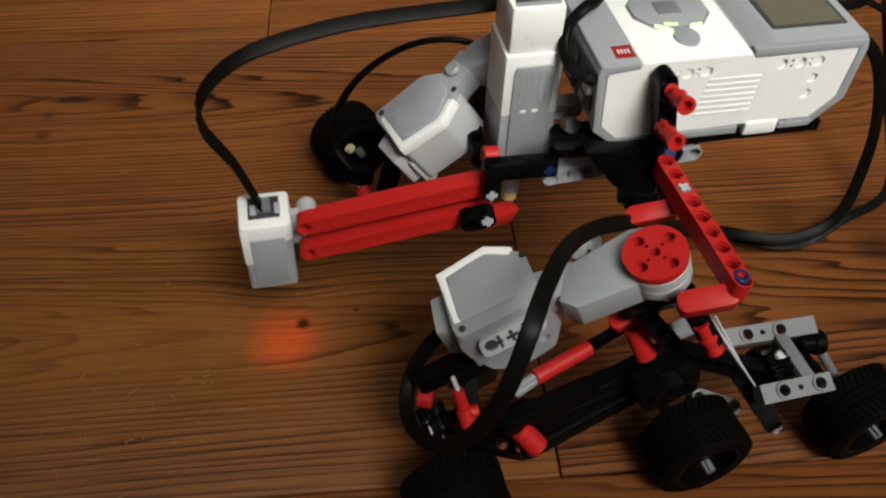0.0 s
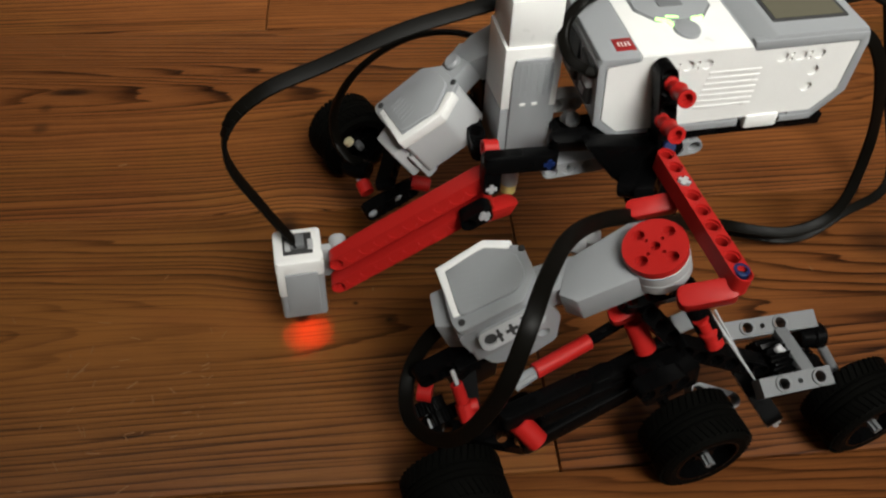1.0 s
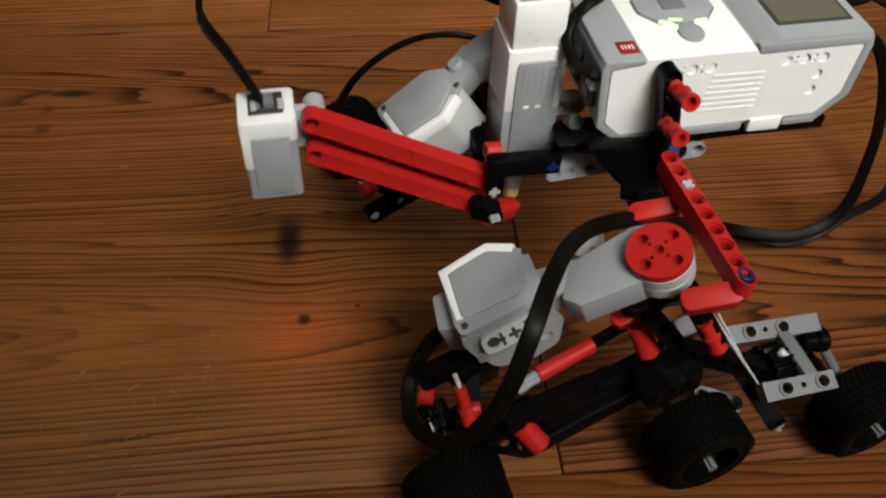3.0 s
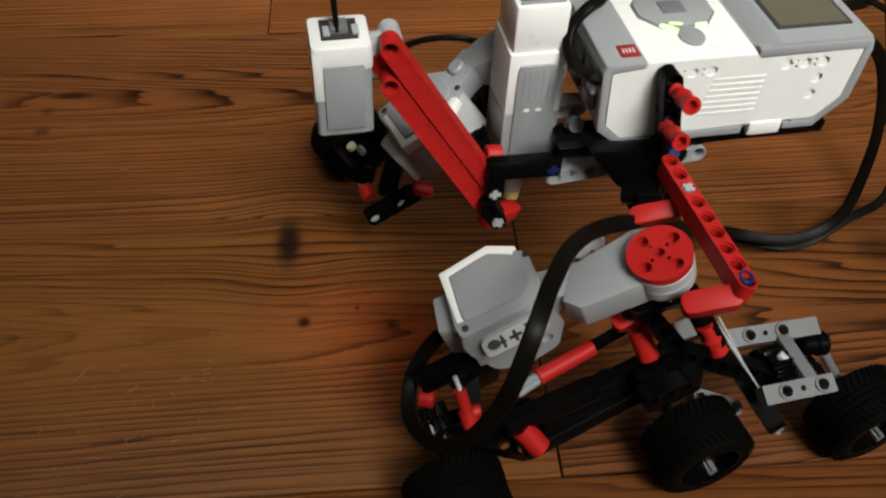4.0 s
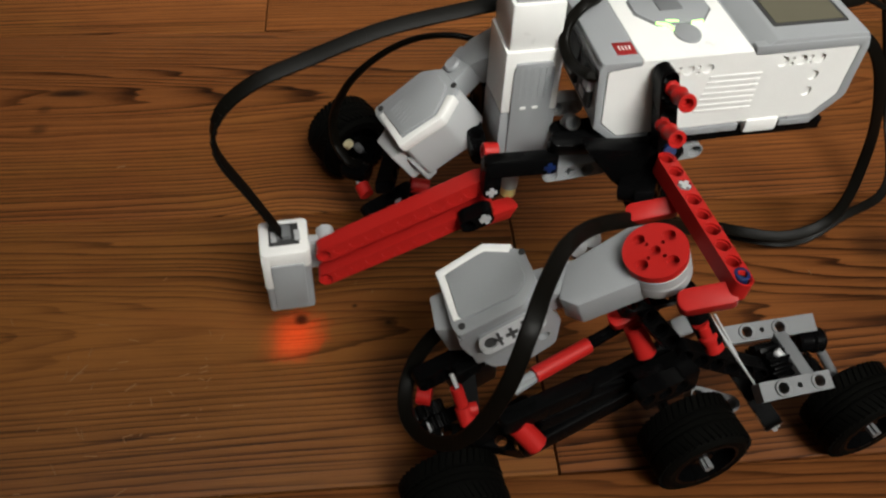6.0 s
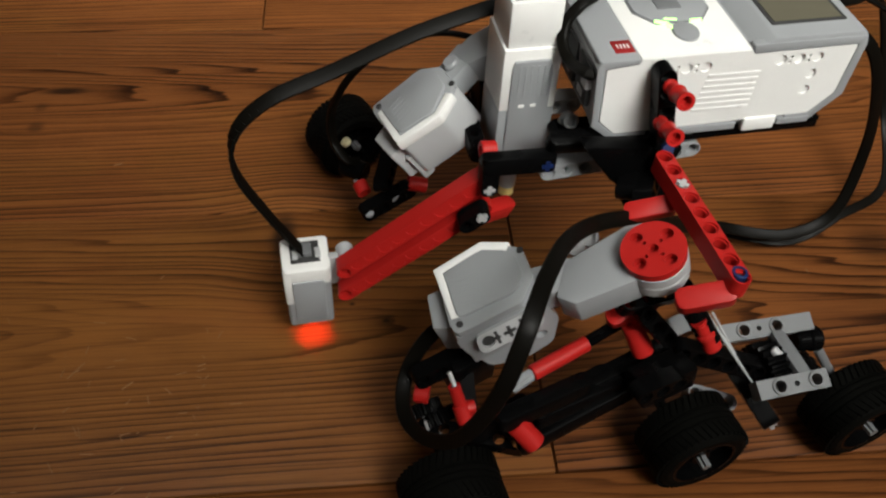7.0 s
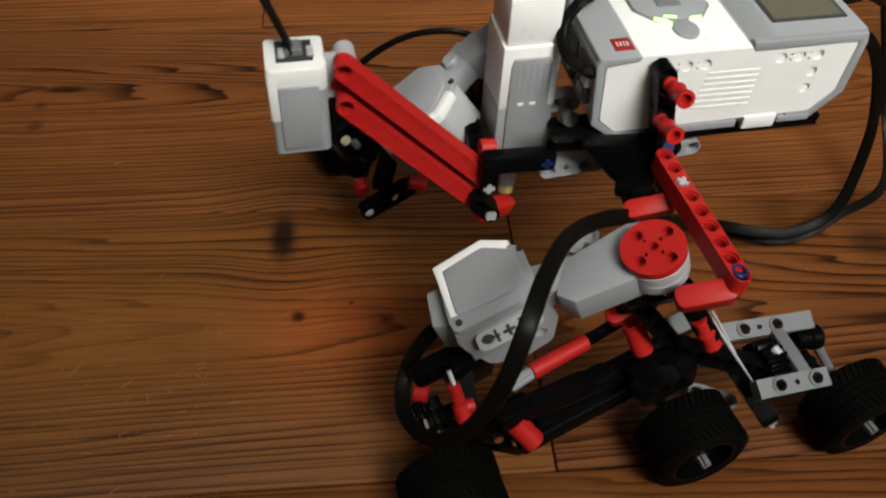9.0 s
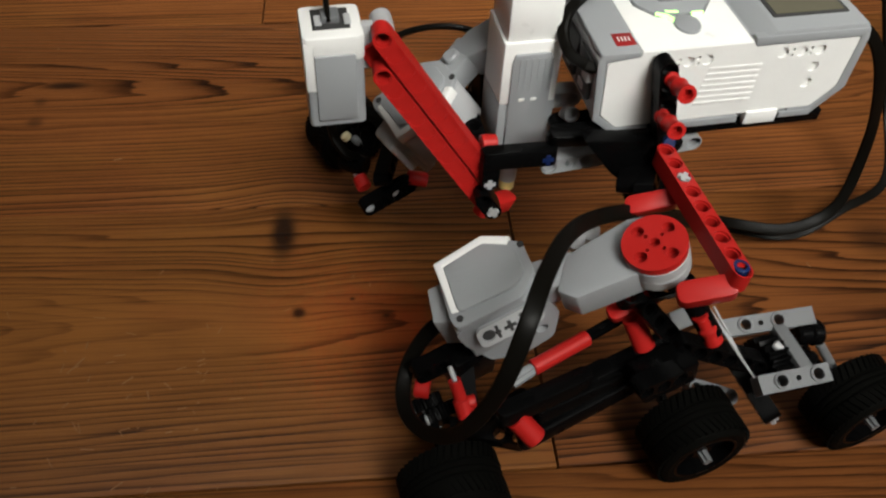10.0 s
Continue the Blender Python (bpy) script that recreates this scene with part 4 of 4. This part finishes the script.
# ---- the near rocker: beams, shafts, connectors ----
def build_rocker():
    f = (0.25, -1, 0.1)
    bar((-0.0986, -0.0853, 0.0142), (-0.0249, -0.0670, 0.0312), (0.05, 0.15, 1), BLACK, "long black rocker beam")
    bar((-0.1037, -0.0797, 0.0199), (-0.0296, -0.0609, 0.0340), (0.05, 0.15, 1), BLACK, "long black rocker beam")
    part("rocker_shield", prism(rounded([(0, 0), (0.042, 0), (0.042, 0.010), (0.038, 0.014), (0.014, 0.012), (0, 0.010)], 0.003), -0.004, 0.004, 0.001, span_pose((-0.0946, -0.0851, 0.0255), (-0.0580, -0.0765, 0.0283), (0.05, 0.18, 1))), BLACK, robot, "black curved panel on the rocker")
    bar((-0.1086, -0.0842, 0.0340), (-0.0740, -0.0742, 0.0340), (0.05, 0.15, 1), BLACK, "black beam")
    part("gear_block", box((-0.013, -0.007, -0.006), (0.013, 0.007, 0.006), 0.001, span_pose((-0.0413, -0.0771, 0.0354), (-0.0288, -0.0736, 0.0354), (0, 0.15, 1))), BLACK, robot, "black connector block")
    beam(3, BLACK, robot, (-0.0536, -0.0846, 0.0397), (-0.0324, -0.0796, 0.0397), (0.2, -1, 0.1), label="black beam with pin holes")
    rod("connector", tube(0.0047, 0.0030, 0.0125), RED, robot, (-0.1042, -0.0845, 0.0300), (-0.0964, -0.0910, 0.0220), "red tube connector")
    # cross shaft from the motor to the rear
    rod("shaft", axle_bm(0.016), GREY, robot, (-0.1036, -0.0726, 0.0368), (-0.0922, -0.0683, 0.0397), "light grey cross axle")
    rod("connector", tube(0.0034, 0.0024, 0.0270), RED, robot, (-0.0943, -0.0690, 0.0397), (-0.0697, -0.0606, 0.0425), "red axle connector")
    rod("shaft", axle_bm(0.034), BLACK, robot, (-0.0712, -0.0609, 0.0425), (-0.0413, -0.0505, 0.0467), "black cross axle")
    rod("connector", tube(0.0045, 0.0028, 0.0145), RED, robot, (-0.0472, -0.0689, 0.0425), (-0.0521, -0.0622, 0.0538), "red tube connector")
    beam(3, BLACK, robot, (-0.0522, -0.0668, 0.0679), (-0.0403, -0.0721, 0.0538), (0.4, -1, 0.1), label="black beam")
    beam(4, BLACK, robot, (-0.0586, -0.0638, 0.0707), (-0.0352, -0.0605, 0.0707), (0, -0.4, 1), label="black beam")
    bar((-0.0588, -0.0592, 0.0566), (-0.0452, -0.0578, 0.0623), (0, -0.3, 1), RED, "short red beam under the motor hub")
    part("connector", box((-0.0045, -0.004, -0.0045), (0.0045, 0.004, 0.0045), 0.0008, span_pose((-0.0329, -0.0630, 0.0495), (-0.0257, -0.0612, 0.0495), (0, -0.5, 1))), DIM_GREY, robot, "grey block connector")
    beam(6, BLACK, robot, (-0.0300, -0.0678, 0.0397), (0.0030, -0.0722, 0.0255), (0.1, -1, 0.1), label="black beam")
    rod("needle", lathe([(0, 0), (0.0008, 0.0), (0.0007, 0.022), (0.0003, 0.034), (0, 0.0345)], 10), PALE, robot, (-0.0265, -0.0689, 0.0651), (-0.0129, -0.0886, 0.0481), "thin pale spring rod")
    rod("needle", cyl(0.0005, 0.020, 0.0001, 8), PALE, robot, (-0.0239, -0.0694, 0.0651), (-0.0151, -0.0826, 0.0510), "thin pale spring rod")
    # front end under the motor tail
    beam(4, BLACK, robot, (-0.1373, -0.0571, 0.0312), (-0.1186, -0.0514, 0.0340), (0.2, -1, 0.2), label="black beam")
    beam(3, BLACK, robot, (-0.1190, -0.0548, 0.0283), (-0.1190, -0.0667, 0.0170), (1, 0.1, 0.2), label="black beam")
    part("front_block", box((-0.010, -0.006, -0.010), (0.010, 0.006, 0.008), 0.001, pose(-0.1160, -0.0520, 0.0280, 0, 0, 20)), BLACK, robot, "black block below the motor")
    rod("bush", cyl(0.0042, 0.0065), RED, robot, (-0.1391, -0.0538, 0.0142), (-0.1322, -0.0564, 0.0142), "red bush")
    rod("axle", cyl(0.0011, 0.009), PALE, robot, (-0.1259, -0.0587, 0.0340), (-0.1242, -0.0640, 0.0298), "light grey axle end")
    rod("connector", tube(0.0027, 0.0018, 0.0105), RED, robot, (-0.1249, -0.0637, 0.0312), (-0.1225, -0.0680, 0.0227), "red angled connector")
    rod("connector", tube(0.0037, 0.0024, 0.0080), RED, robot, (-0.1225, -0.0680, 0.0227), (-0.1208, -0.0729, 0.0170), "red angled connector")
    rod("crossbar", tube(0.0030, 0.0020, 0.0080), RED, robot, (-0.1246, -0.0694, 0.0213), (-0.1169, -0.0691, 0.0213), "red angled connector")
    cog = [((0.0088 if k % 4 in (1, 2) else 0.0074) * math.cos(2 * math.pi * k / 64), (0.0088 if k % 4 in (1, 2) else 0.0074) * math.sin(2 * math.pi * k / 64)) for k in range(64)]
    rod("gear", prism(cog, 0, 0.006, 0.0004), BLACK, robot, (-0.1366, -0.0543, 0.0057), (-0.1351, -0.0600, 0.0029), "small black gear")
    rod("gear", prism(cog, 0, 0.006, 0.0004), BLACK, robot, (-0.1273, -0.0582, 0.0057), (-0.1257, -0.0631, 0.0029), "small black gear")
    rod("axle", axle_bm(0.014), PALE, robot, (-0.1342, -0.0593, 0.0029), (-0.1322, -0.0678, -0.0005), "light grey axle")
    beam(6, BLACK, robot, (-0.1350, -0.0640, 0.0001), (-0.1047, -0.0794, 0.0057), (0, -0.2, 1), label="black beam beside the front wheel")
    bar((-0.1176, -0.0750, 0.0114), (-0.0968, -0.0715, 0.0199), (0.05, 0.15, 1), BLACK, "black beam")
    # rear frame with its gear
    side = [(-0.002, -0.0040), (0.0415, -0.0040), (0.0415, 0.0040), (-0.002, 0.0040)]
    rear = span_pose((0.0000, -0.0548, 0.0250), (0.0400, -0.0545, 0.0250), (0, -0.42, 0.9))
    part("frame_beam", plate(side, [(0.0080, 0, 0.0029), (0.0155, 0, 0.0012), (0.0235, 0, 0.0029)], -0.0034, 0.0034, rear), DIM_GREY, robot, "light grey frame beam with pin holes")
    fore = span_pose((0.0026, -0.0850, 0.0250), (0.0300, -0.0838, 0.0250), (0, -0.42, 0.9))
    side = [(-0.002, -0.0040), (0.031, -0.0040), (0.031, 0.0040), (-0.002, 0.0040)]
    part("frame_beam", plate(side, [(0.0082, 0, 0.0029), (0.0160, 0, 0.0012), (0.0250, 0, 0.0029)], -0.0034, 0.0034, fore), DIM_GREY, robot, "light grey frame beam with pin holes")
    for m in (rear, fore):
        for x in (0.008, 0.0238 if m is rear else 0.025):
            part("hole_rim", lathe([(0.0025, 0.002), (0.0036, 0.002), (0.0036, 0.0040), (0.0033, 0.0043), (0.0025, 0.0043)], 18, m @ Matrix.Translation((x, 0, 0))), DIM_GREY, robot)
    part("frame_bar", box((0, -0.0030, -0.003), (0.0245, 0.0030, 0.003), 0.0006, span_pose((0.0228, -0.0586, 0.0255), (0.0246, -0.0815, 0.0255), (0, 0, 1))), DIM_GREY, robot, "light grey cross bar")
    teeth = [((0.0128 if k % 4 in (1, 2) else 0.0108) * math.cos(2 * math.pi * k / 80), (0.0128 if k % 4 in (1, 2) else 0.0108) * math.sin(2 * math.pi * k / 80)) for k in range(80)]
    bm = prism(teeth, 0, 0.0100, 0.0004)
    rod("gear", bm, BLACK, robot, (0.0113, -0.0710, 0.0160), (0.0265, -0.0688, 0.0160), "black toothed gear")
    rod("clip", cyl(0.0020, 0.005), PALE, robot, (0.0162, -0.0675, 0.0283), (0.0203, -0.0731, 0.0255), "pale axle clip")
    beam(4, BLACK, robot, (0.0021, -0.0692, 0.0170), (0.0116, -0.0879, 0.0057), (1, 0.1, 0.5), label="black beam")
    rod("axle_end", axle_bm(0.005), PALE, robot, (0.0132, -0.0876, 0.0029), (0.0175, -0.0885, -0.0027), "grey axle end")
    beam(3, DGREY, robot, (-0.0147, -0.0690, 0.0030), (0.0019, -0.0750, -0.0010), (0, -0.5, 1), label="grey beam")
    rod("roller", lathe([(0, 0), (0.0055, 0), (0.006, 0.001), (0.006, 0.004), (0.0045, 0.005), (0.006, 0.006), (0.006, 0.011), (0.005, 0.012), (0, 0.012)], 20), BLACK, robot, (0.0300, -0.0665, 0.0142), (0.0395, -0.0685, 0.0086))
    rod("roller", lathe([(0, 0), (0.0045, 0), (0.005, 0.001), (0.005, 0.006), (0.0058, 0.007), (0.0058, 0.011), (0.005, 0.012), (0, 0.012)], 20), BLACK, robot, (0.0335, -0.0598, 0.0199), (0.0455, -0.0605, 0.0199))
    rod("axle", cyl(0.0022, 0.030), DGREY, robot, (0.0441, -0.0641, 0.0170), (0.0559, -0.0713, -0.0005), "dark axle")
    rod("axle", axle_bm(0.040), BLACK, robot, (-0.0290, -0.0450, -0.0062), (-0.0250, -0.0850, -0.0062))
    rod("axle", axle_bm(0.040), BLACK, robot, (0.0500, -0.0420, -0.0062), (0.0570, -0.0800, -0.0062))
    rod("axle", axle_bm(0.040), BLACK, robot, (-0.1315, -0.0520, -0.0090), (-0.1292, -0.0925, -0.0090))
    # light grey tube pieces behind the gear arm
    rod("connector", tube(0.0040, 0.0026, 0.008), PALE, robot, (-0.0612, -0.0268, 0.0679), (-0.0657, -0.0339, 0.0800), "light grey connector")
    rod("connector", tube(0.0040, 0.0012, 0.008), PALE, robot, (-0.0684, -0.0307, 0.0679), (-0.0730, -0.0377, 0.0800), "light grey connector")


build_rocker()


# ---- far side running gear ----
def build_far_side():
    rod("axle", axle_bm(0.020), PALE, robot, (-0.1472, 0.1048, 0.0057), (-0.1442, 0.0831, 0.0086), "light grey axle")
    rod("bush", cyl(0.0040, 0.0070), RED, robot, (-0.1449, 0.0815, 0.0114), (-0.1424, 0.0735, 0.0086), "red bush")
    rod("block", cyl(0.0058, 0.014), BLACK, robot, (-0.1516, 0.0972, 0.0114), (-0.1380, 0.0868, 0.0114))
    beam(4, BLACK, robot, (-0.1436, 0.0597, 0.0114), (-0.1188, 0.0688, 0.0170), (0.4, -1, 0.1), label="black beam")
    rod("pin", cyl(0.0034, 0.004), GREY, robot, (-0.1436, 0.0592, 0.0128), (-0.1415, 0.0626, 0.0057), "grey pin")
    rod("pin", cyl(0.0030, 0.004), PALE, robot, (-0.1303, 0.0646, 0.0170), (-0.1275, 0.0671, 0.0100), "pale grey pin")
    rod("connector", tube(0.0040, 0.0026, 0.010), RED, robot, (-0.1210, 0.0687, 0.0199), (-0.1091, 0.0673, 0.0170), "red tube connector")
    beam(4, BLACK, robot, (-0.1350, 0.0636, 0.0255), (-0.1299, 0.0780, 0.0255), (1, -0.3, 0.3), label="black beam")
    rod("hub_pin", cyl(0.0028, 0.003), CREAM, robot, (-0.1486, 0.1168, 0.0114), (-0.1457, 0.1164, 0.0072), "pale yellow bush in the wheel hub")
    beam(5, BLACK, robot, (-0.0950, 0.0700, 0.0500), (-0.0950, 0.1000, 0.0560), (1, 0, 0.2), label="black beam")
    beam(6, BLACK, robot, (-0.1000, 0.0560, 0.0600), (-0.0700, 0.0620, 0.0640), FRONT, label="black beam")
    part("motor_block", box((-0.0900, 0.0560, 0.0560), (-0.0620, 0.0800, 0.0880), 0.002), BLACK, robot, "black block behind the medium motor")
    part("bracket_white", prism(rounded([(0, 0), (0.010, 0.004), (0.006, 0.012)], 0.001), 0, 0.004, 0.0004, span_pose((-0.0915, 0.0486, 0.0679), (-0.0849, 0.0509, 0.0679), (0, -1, 0.3))), WHITE, robot, "white wedge piece")


build_far_side()


# ---- cables that stay put ----
def build_cables():
    near = [(-0.1226, -0.0465, 0.0480), (-0.1295, -0.0441, 0.0425), (-0.1382, -0.0457, 0.0283), (-0.1437, -0.0533, 0.0199), (-0.1454, -0.0681, 0.0199), (-0.1402, -0.0838, 0.0283), (-0.1315, -0.0943, 0.0425), (-0.1237, -0.0986, 0.0623), (-0.1173, -0.0996, 0.0850), (-0.1092, -0.0908, 0.1030), (-0.0989, -0.0743, 0.1060), (-0.0855, -0.0559, 0.1020), (-0.0678, -0.0399, 0.0920), (-0.0467, -0.0304, 0.0820), (-0.0150, -0.0116, 0.0538), (0.0435, 0.0296, -0.0027)]
    part("cable", ribbon(near, (0.2, -0.9, 0.3), 0.0066, 0.0024, 110, (-0.15, -0.67, 0.73)), CABLE, robot, "flat black cable looping over the motor")
    right = [(-0.0058, 0.0025, 0.0397), (0.0444, 0.0316, -0.0027), (0.0816, 0.0250, -0.0084), (0.1085, 0.0266, 0.0029), (0.1154, 0.0349, 0.0397), (0.0972, 0.0283, 0.0850), (0.0812, 0.0279, 0.1120), (0.0620, 0.0300, 0.1230), (0.0500, 0.0300, 0.1230)]
    part("cable", ribbon(right, (0, 0.2, 1), 0.0062, 0.0022, 90, (-0.3, -0.65, 0.7)), CABLE, robot, "flat black cable to the brick's rear ports")
    low = [(0.0007, 0.0173, 0.0255), (0.0506, 0.0379, -0.0140), (0.0936, 0.0314, -0.0225), (0.1258, 0.0384, -0.0140), (0.1607, 0.0531, -0.0084), (0.1700, 0.0900, 0.0200), (0.1400, 0.1000, 0.0900), (0.0800, 0.0500, 0.1220), (0.0500, 0.0480, 0.1230)]
    part("cable", ribbon(low, (0, 0.2, 1), 0.0056, 0.0022, 90, (-0.1, -0.5, 0.85)), CABLE, robot, "flat black cable on the floor")
    back = [(0.0500, 0.0600, 0.1230), (0.0700, 0.0600, 0.1240), (0.0900, 0.0560, 0.1200), (0.1200, 0.0450, 0.1050)]
    part("cable", ribbon(back, (0, 1, 0), n=30), CABLE, robot, "flat black cable behind the brick")
    far = [(-0.1433, 0.0924, 0.0170), (-0.1500, 0.0911, 0.0199), (-0.1559, 0.0994, 0.0283), (-0.1555, 0.0983, 0.0481), (-0.1475, 0.0858, 0.0760), (-0.1340, 0.0817, 0.0920), (-0.1186, 0.0780, 0.1020), (-0.1038, 0.0734, 0.1060), (-0.0911, 0.0710, 0.1040), (-0.0768, 0.0717, 0.0960), (-0.0600, 0.0900, 0.0900)]
    part("cable", ribbon(far, (0.3, 0.8, 0.3), 0.0050, 0.0030, n=90), CABLE, robot, "black cable arching to the far motor")
    port = [(-0.0600, 0.0038, 0.1292), (-0.0635, 0.0024, 0.1308), (-0.0665, 0.0147, 0.1282), (-0.0675, 0.0231, 0.1317), (-0.0650, 0.0282, 0.1377), (-0.0590, 0.0304, 0.1437), (-0.0500, 0.0371, 0.1450), (-0.0380, 0.0620, 0.1500), (-0.0300, 0.0760, 0.1400)]
    part("cable", ribbon(port, (0.1, 1, 0.2), 0.0046, 0.0034, n=60), CABLE, robot, "black cable looping into the brick's front port")
    part("plug", box((-0.0016, -0.0030, -0.0040), (0.0016, 0.0030, 0.0030), 0.0006, pose(-0.0612, 0.0070, 0.1255)), PALE, robot, "pale cable plug")


build_cables()

# ---- the sensor's cable: short rigid lengths that follow the arm ----
LINKS = 48
LENGTH = 0.0041
cable_links = []
_link = mesh_of(ribbon([(-LENGTH * 0.62, 0, 0), (0, 0, 0), (LENGTH * 0.62, 0, 0)], (0, 1, 0), 0.0070, 0.0022, n=4), "cable_link")
_link.materials.append(CABLE)
for k in range(LINKS):
    cable_links.append(part("cable_link", _link, CABLE, robot))

SHAPES = [(-39, ((0, 0), (-13, 25), (-24, 52), (-22, 73), (-6, 89), (22, 101), (58, 117), (93, 118))),
          (-12, ((0, 0), (-8, 25), (-18, 46), (-16, 63), (-1, 78), (22, 87), (54, 93), (104, 92))),
          (0, ((0, 0), (-6, 24), (-16, 43), (-13, 59), (1, 73), (22, 80), (50, 76), (106, 70))),
          (24, ((0, 0), (-9, 22), (-17, 40), (-14, 55), (-2, 66), (18, 72), (46, 66), (98, 40))),
          (48, ((0, 0), (-7, 22), (-14, 42), (-10, 58), (4, 68), (24, 70), (50, 56), (84, 6))),
          (60, ((0, 0), (0, 22), (-4, 42), (0, 58), (12, 68), (30, 69), (52, 50), (72, -6)))]
CABLE_END = Vector((-0.0790, 0.0600, 0.1330))


def cable_poses(a):
    """The poses of the cable's links at the arm's angle a."""
    for (a0, s0), (a1, s1) in zip(SHAPES, SHAPES[1:]):
        if a <= a1 or a1 == 60:
            f = min(1, max(0, (a - a0) / (a1 - a0)))
            break
    s = tip(a) + Vector((-0.0178, 0.0150, 0.0015))
    pts = []
    for k, (p, q) in enumerate(zip(s0, s1)):
        w = k / 7
        y = s.y + (CABLE_END.y - s.y) * w
        x, z = p[0] + (q[0] - p[0]) * f, p[1] + (q[1] - p[1]) * f
        pts.append(Vector((s.x + x / 1000, y, s.z + z / 1000 - 0.8 * (y - s.y))))
    pts[-1] = pts[-1].lerp(CABLE_END, 0.7)
    run = spline(pts, LINKS)
    out = []
    for p, q in zip(run, run[1:]):
        d = (q - p).normalized()
        w = min(1, len(out) / 22)
        out.append(span_pose((p + q) / 2, q, d.cross(Vector((0, 1 - 0.25 * w, 0.55 * w)))))
    return out


def motions():
    walk(upper_arm, [(t, arm_pose(a, 0, 0.0039)) for t, a in ANGLES])
    walk(lower_arm, [(t, arm_pose(a, -0.016, 0.0039)) for t, a in ANGLES])
    walk(sensor, [(t, Matrix.Translation(tip(a) + Vector((0.0008, 0, -0.0018)))) for t, a in ANGLES])
    bends = [cable_poses(a) for t, a in ANGLES]
    for k, link in enumerate(cable_links):
        walk(link, [(t, bend[k]) for (t, a), bend in zip(ANGLES, bends)])


motions()
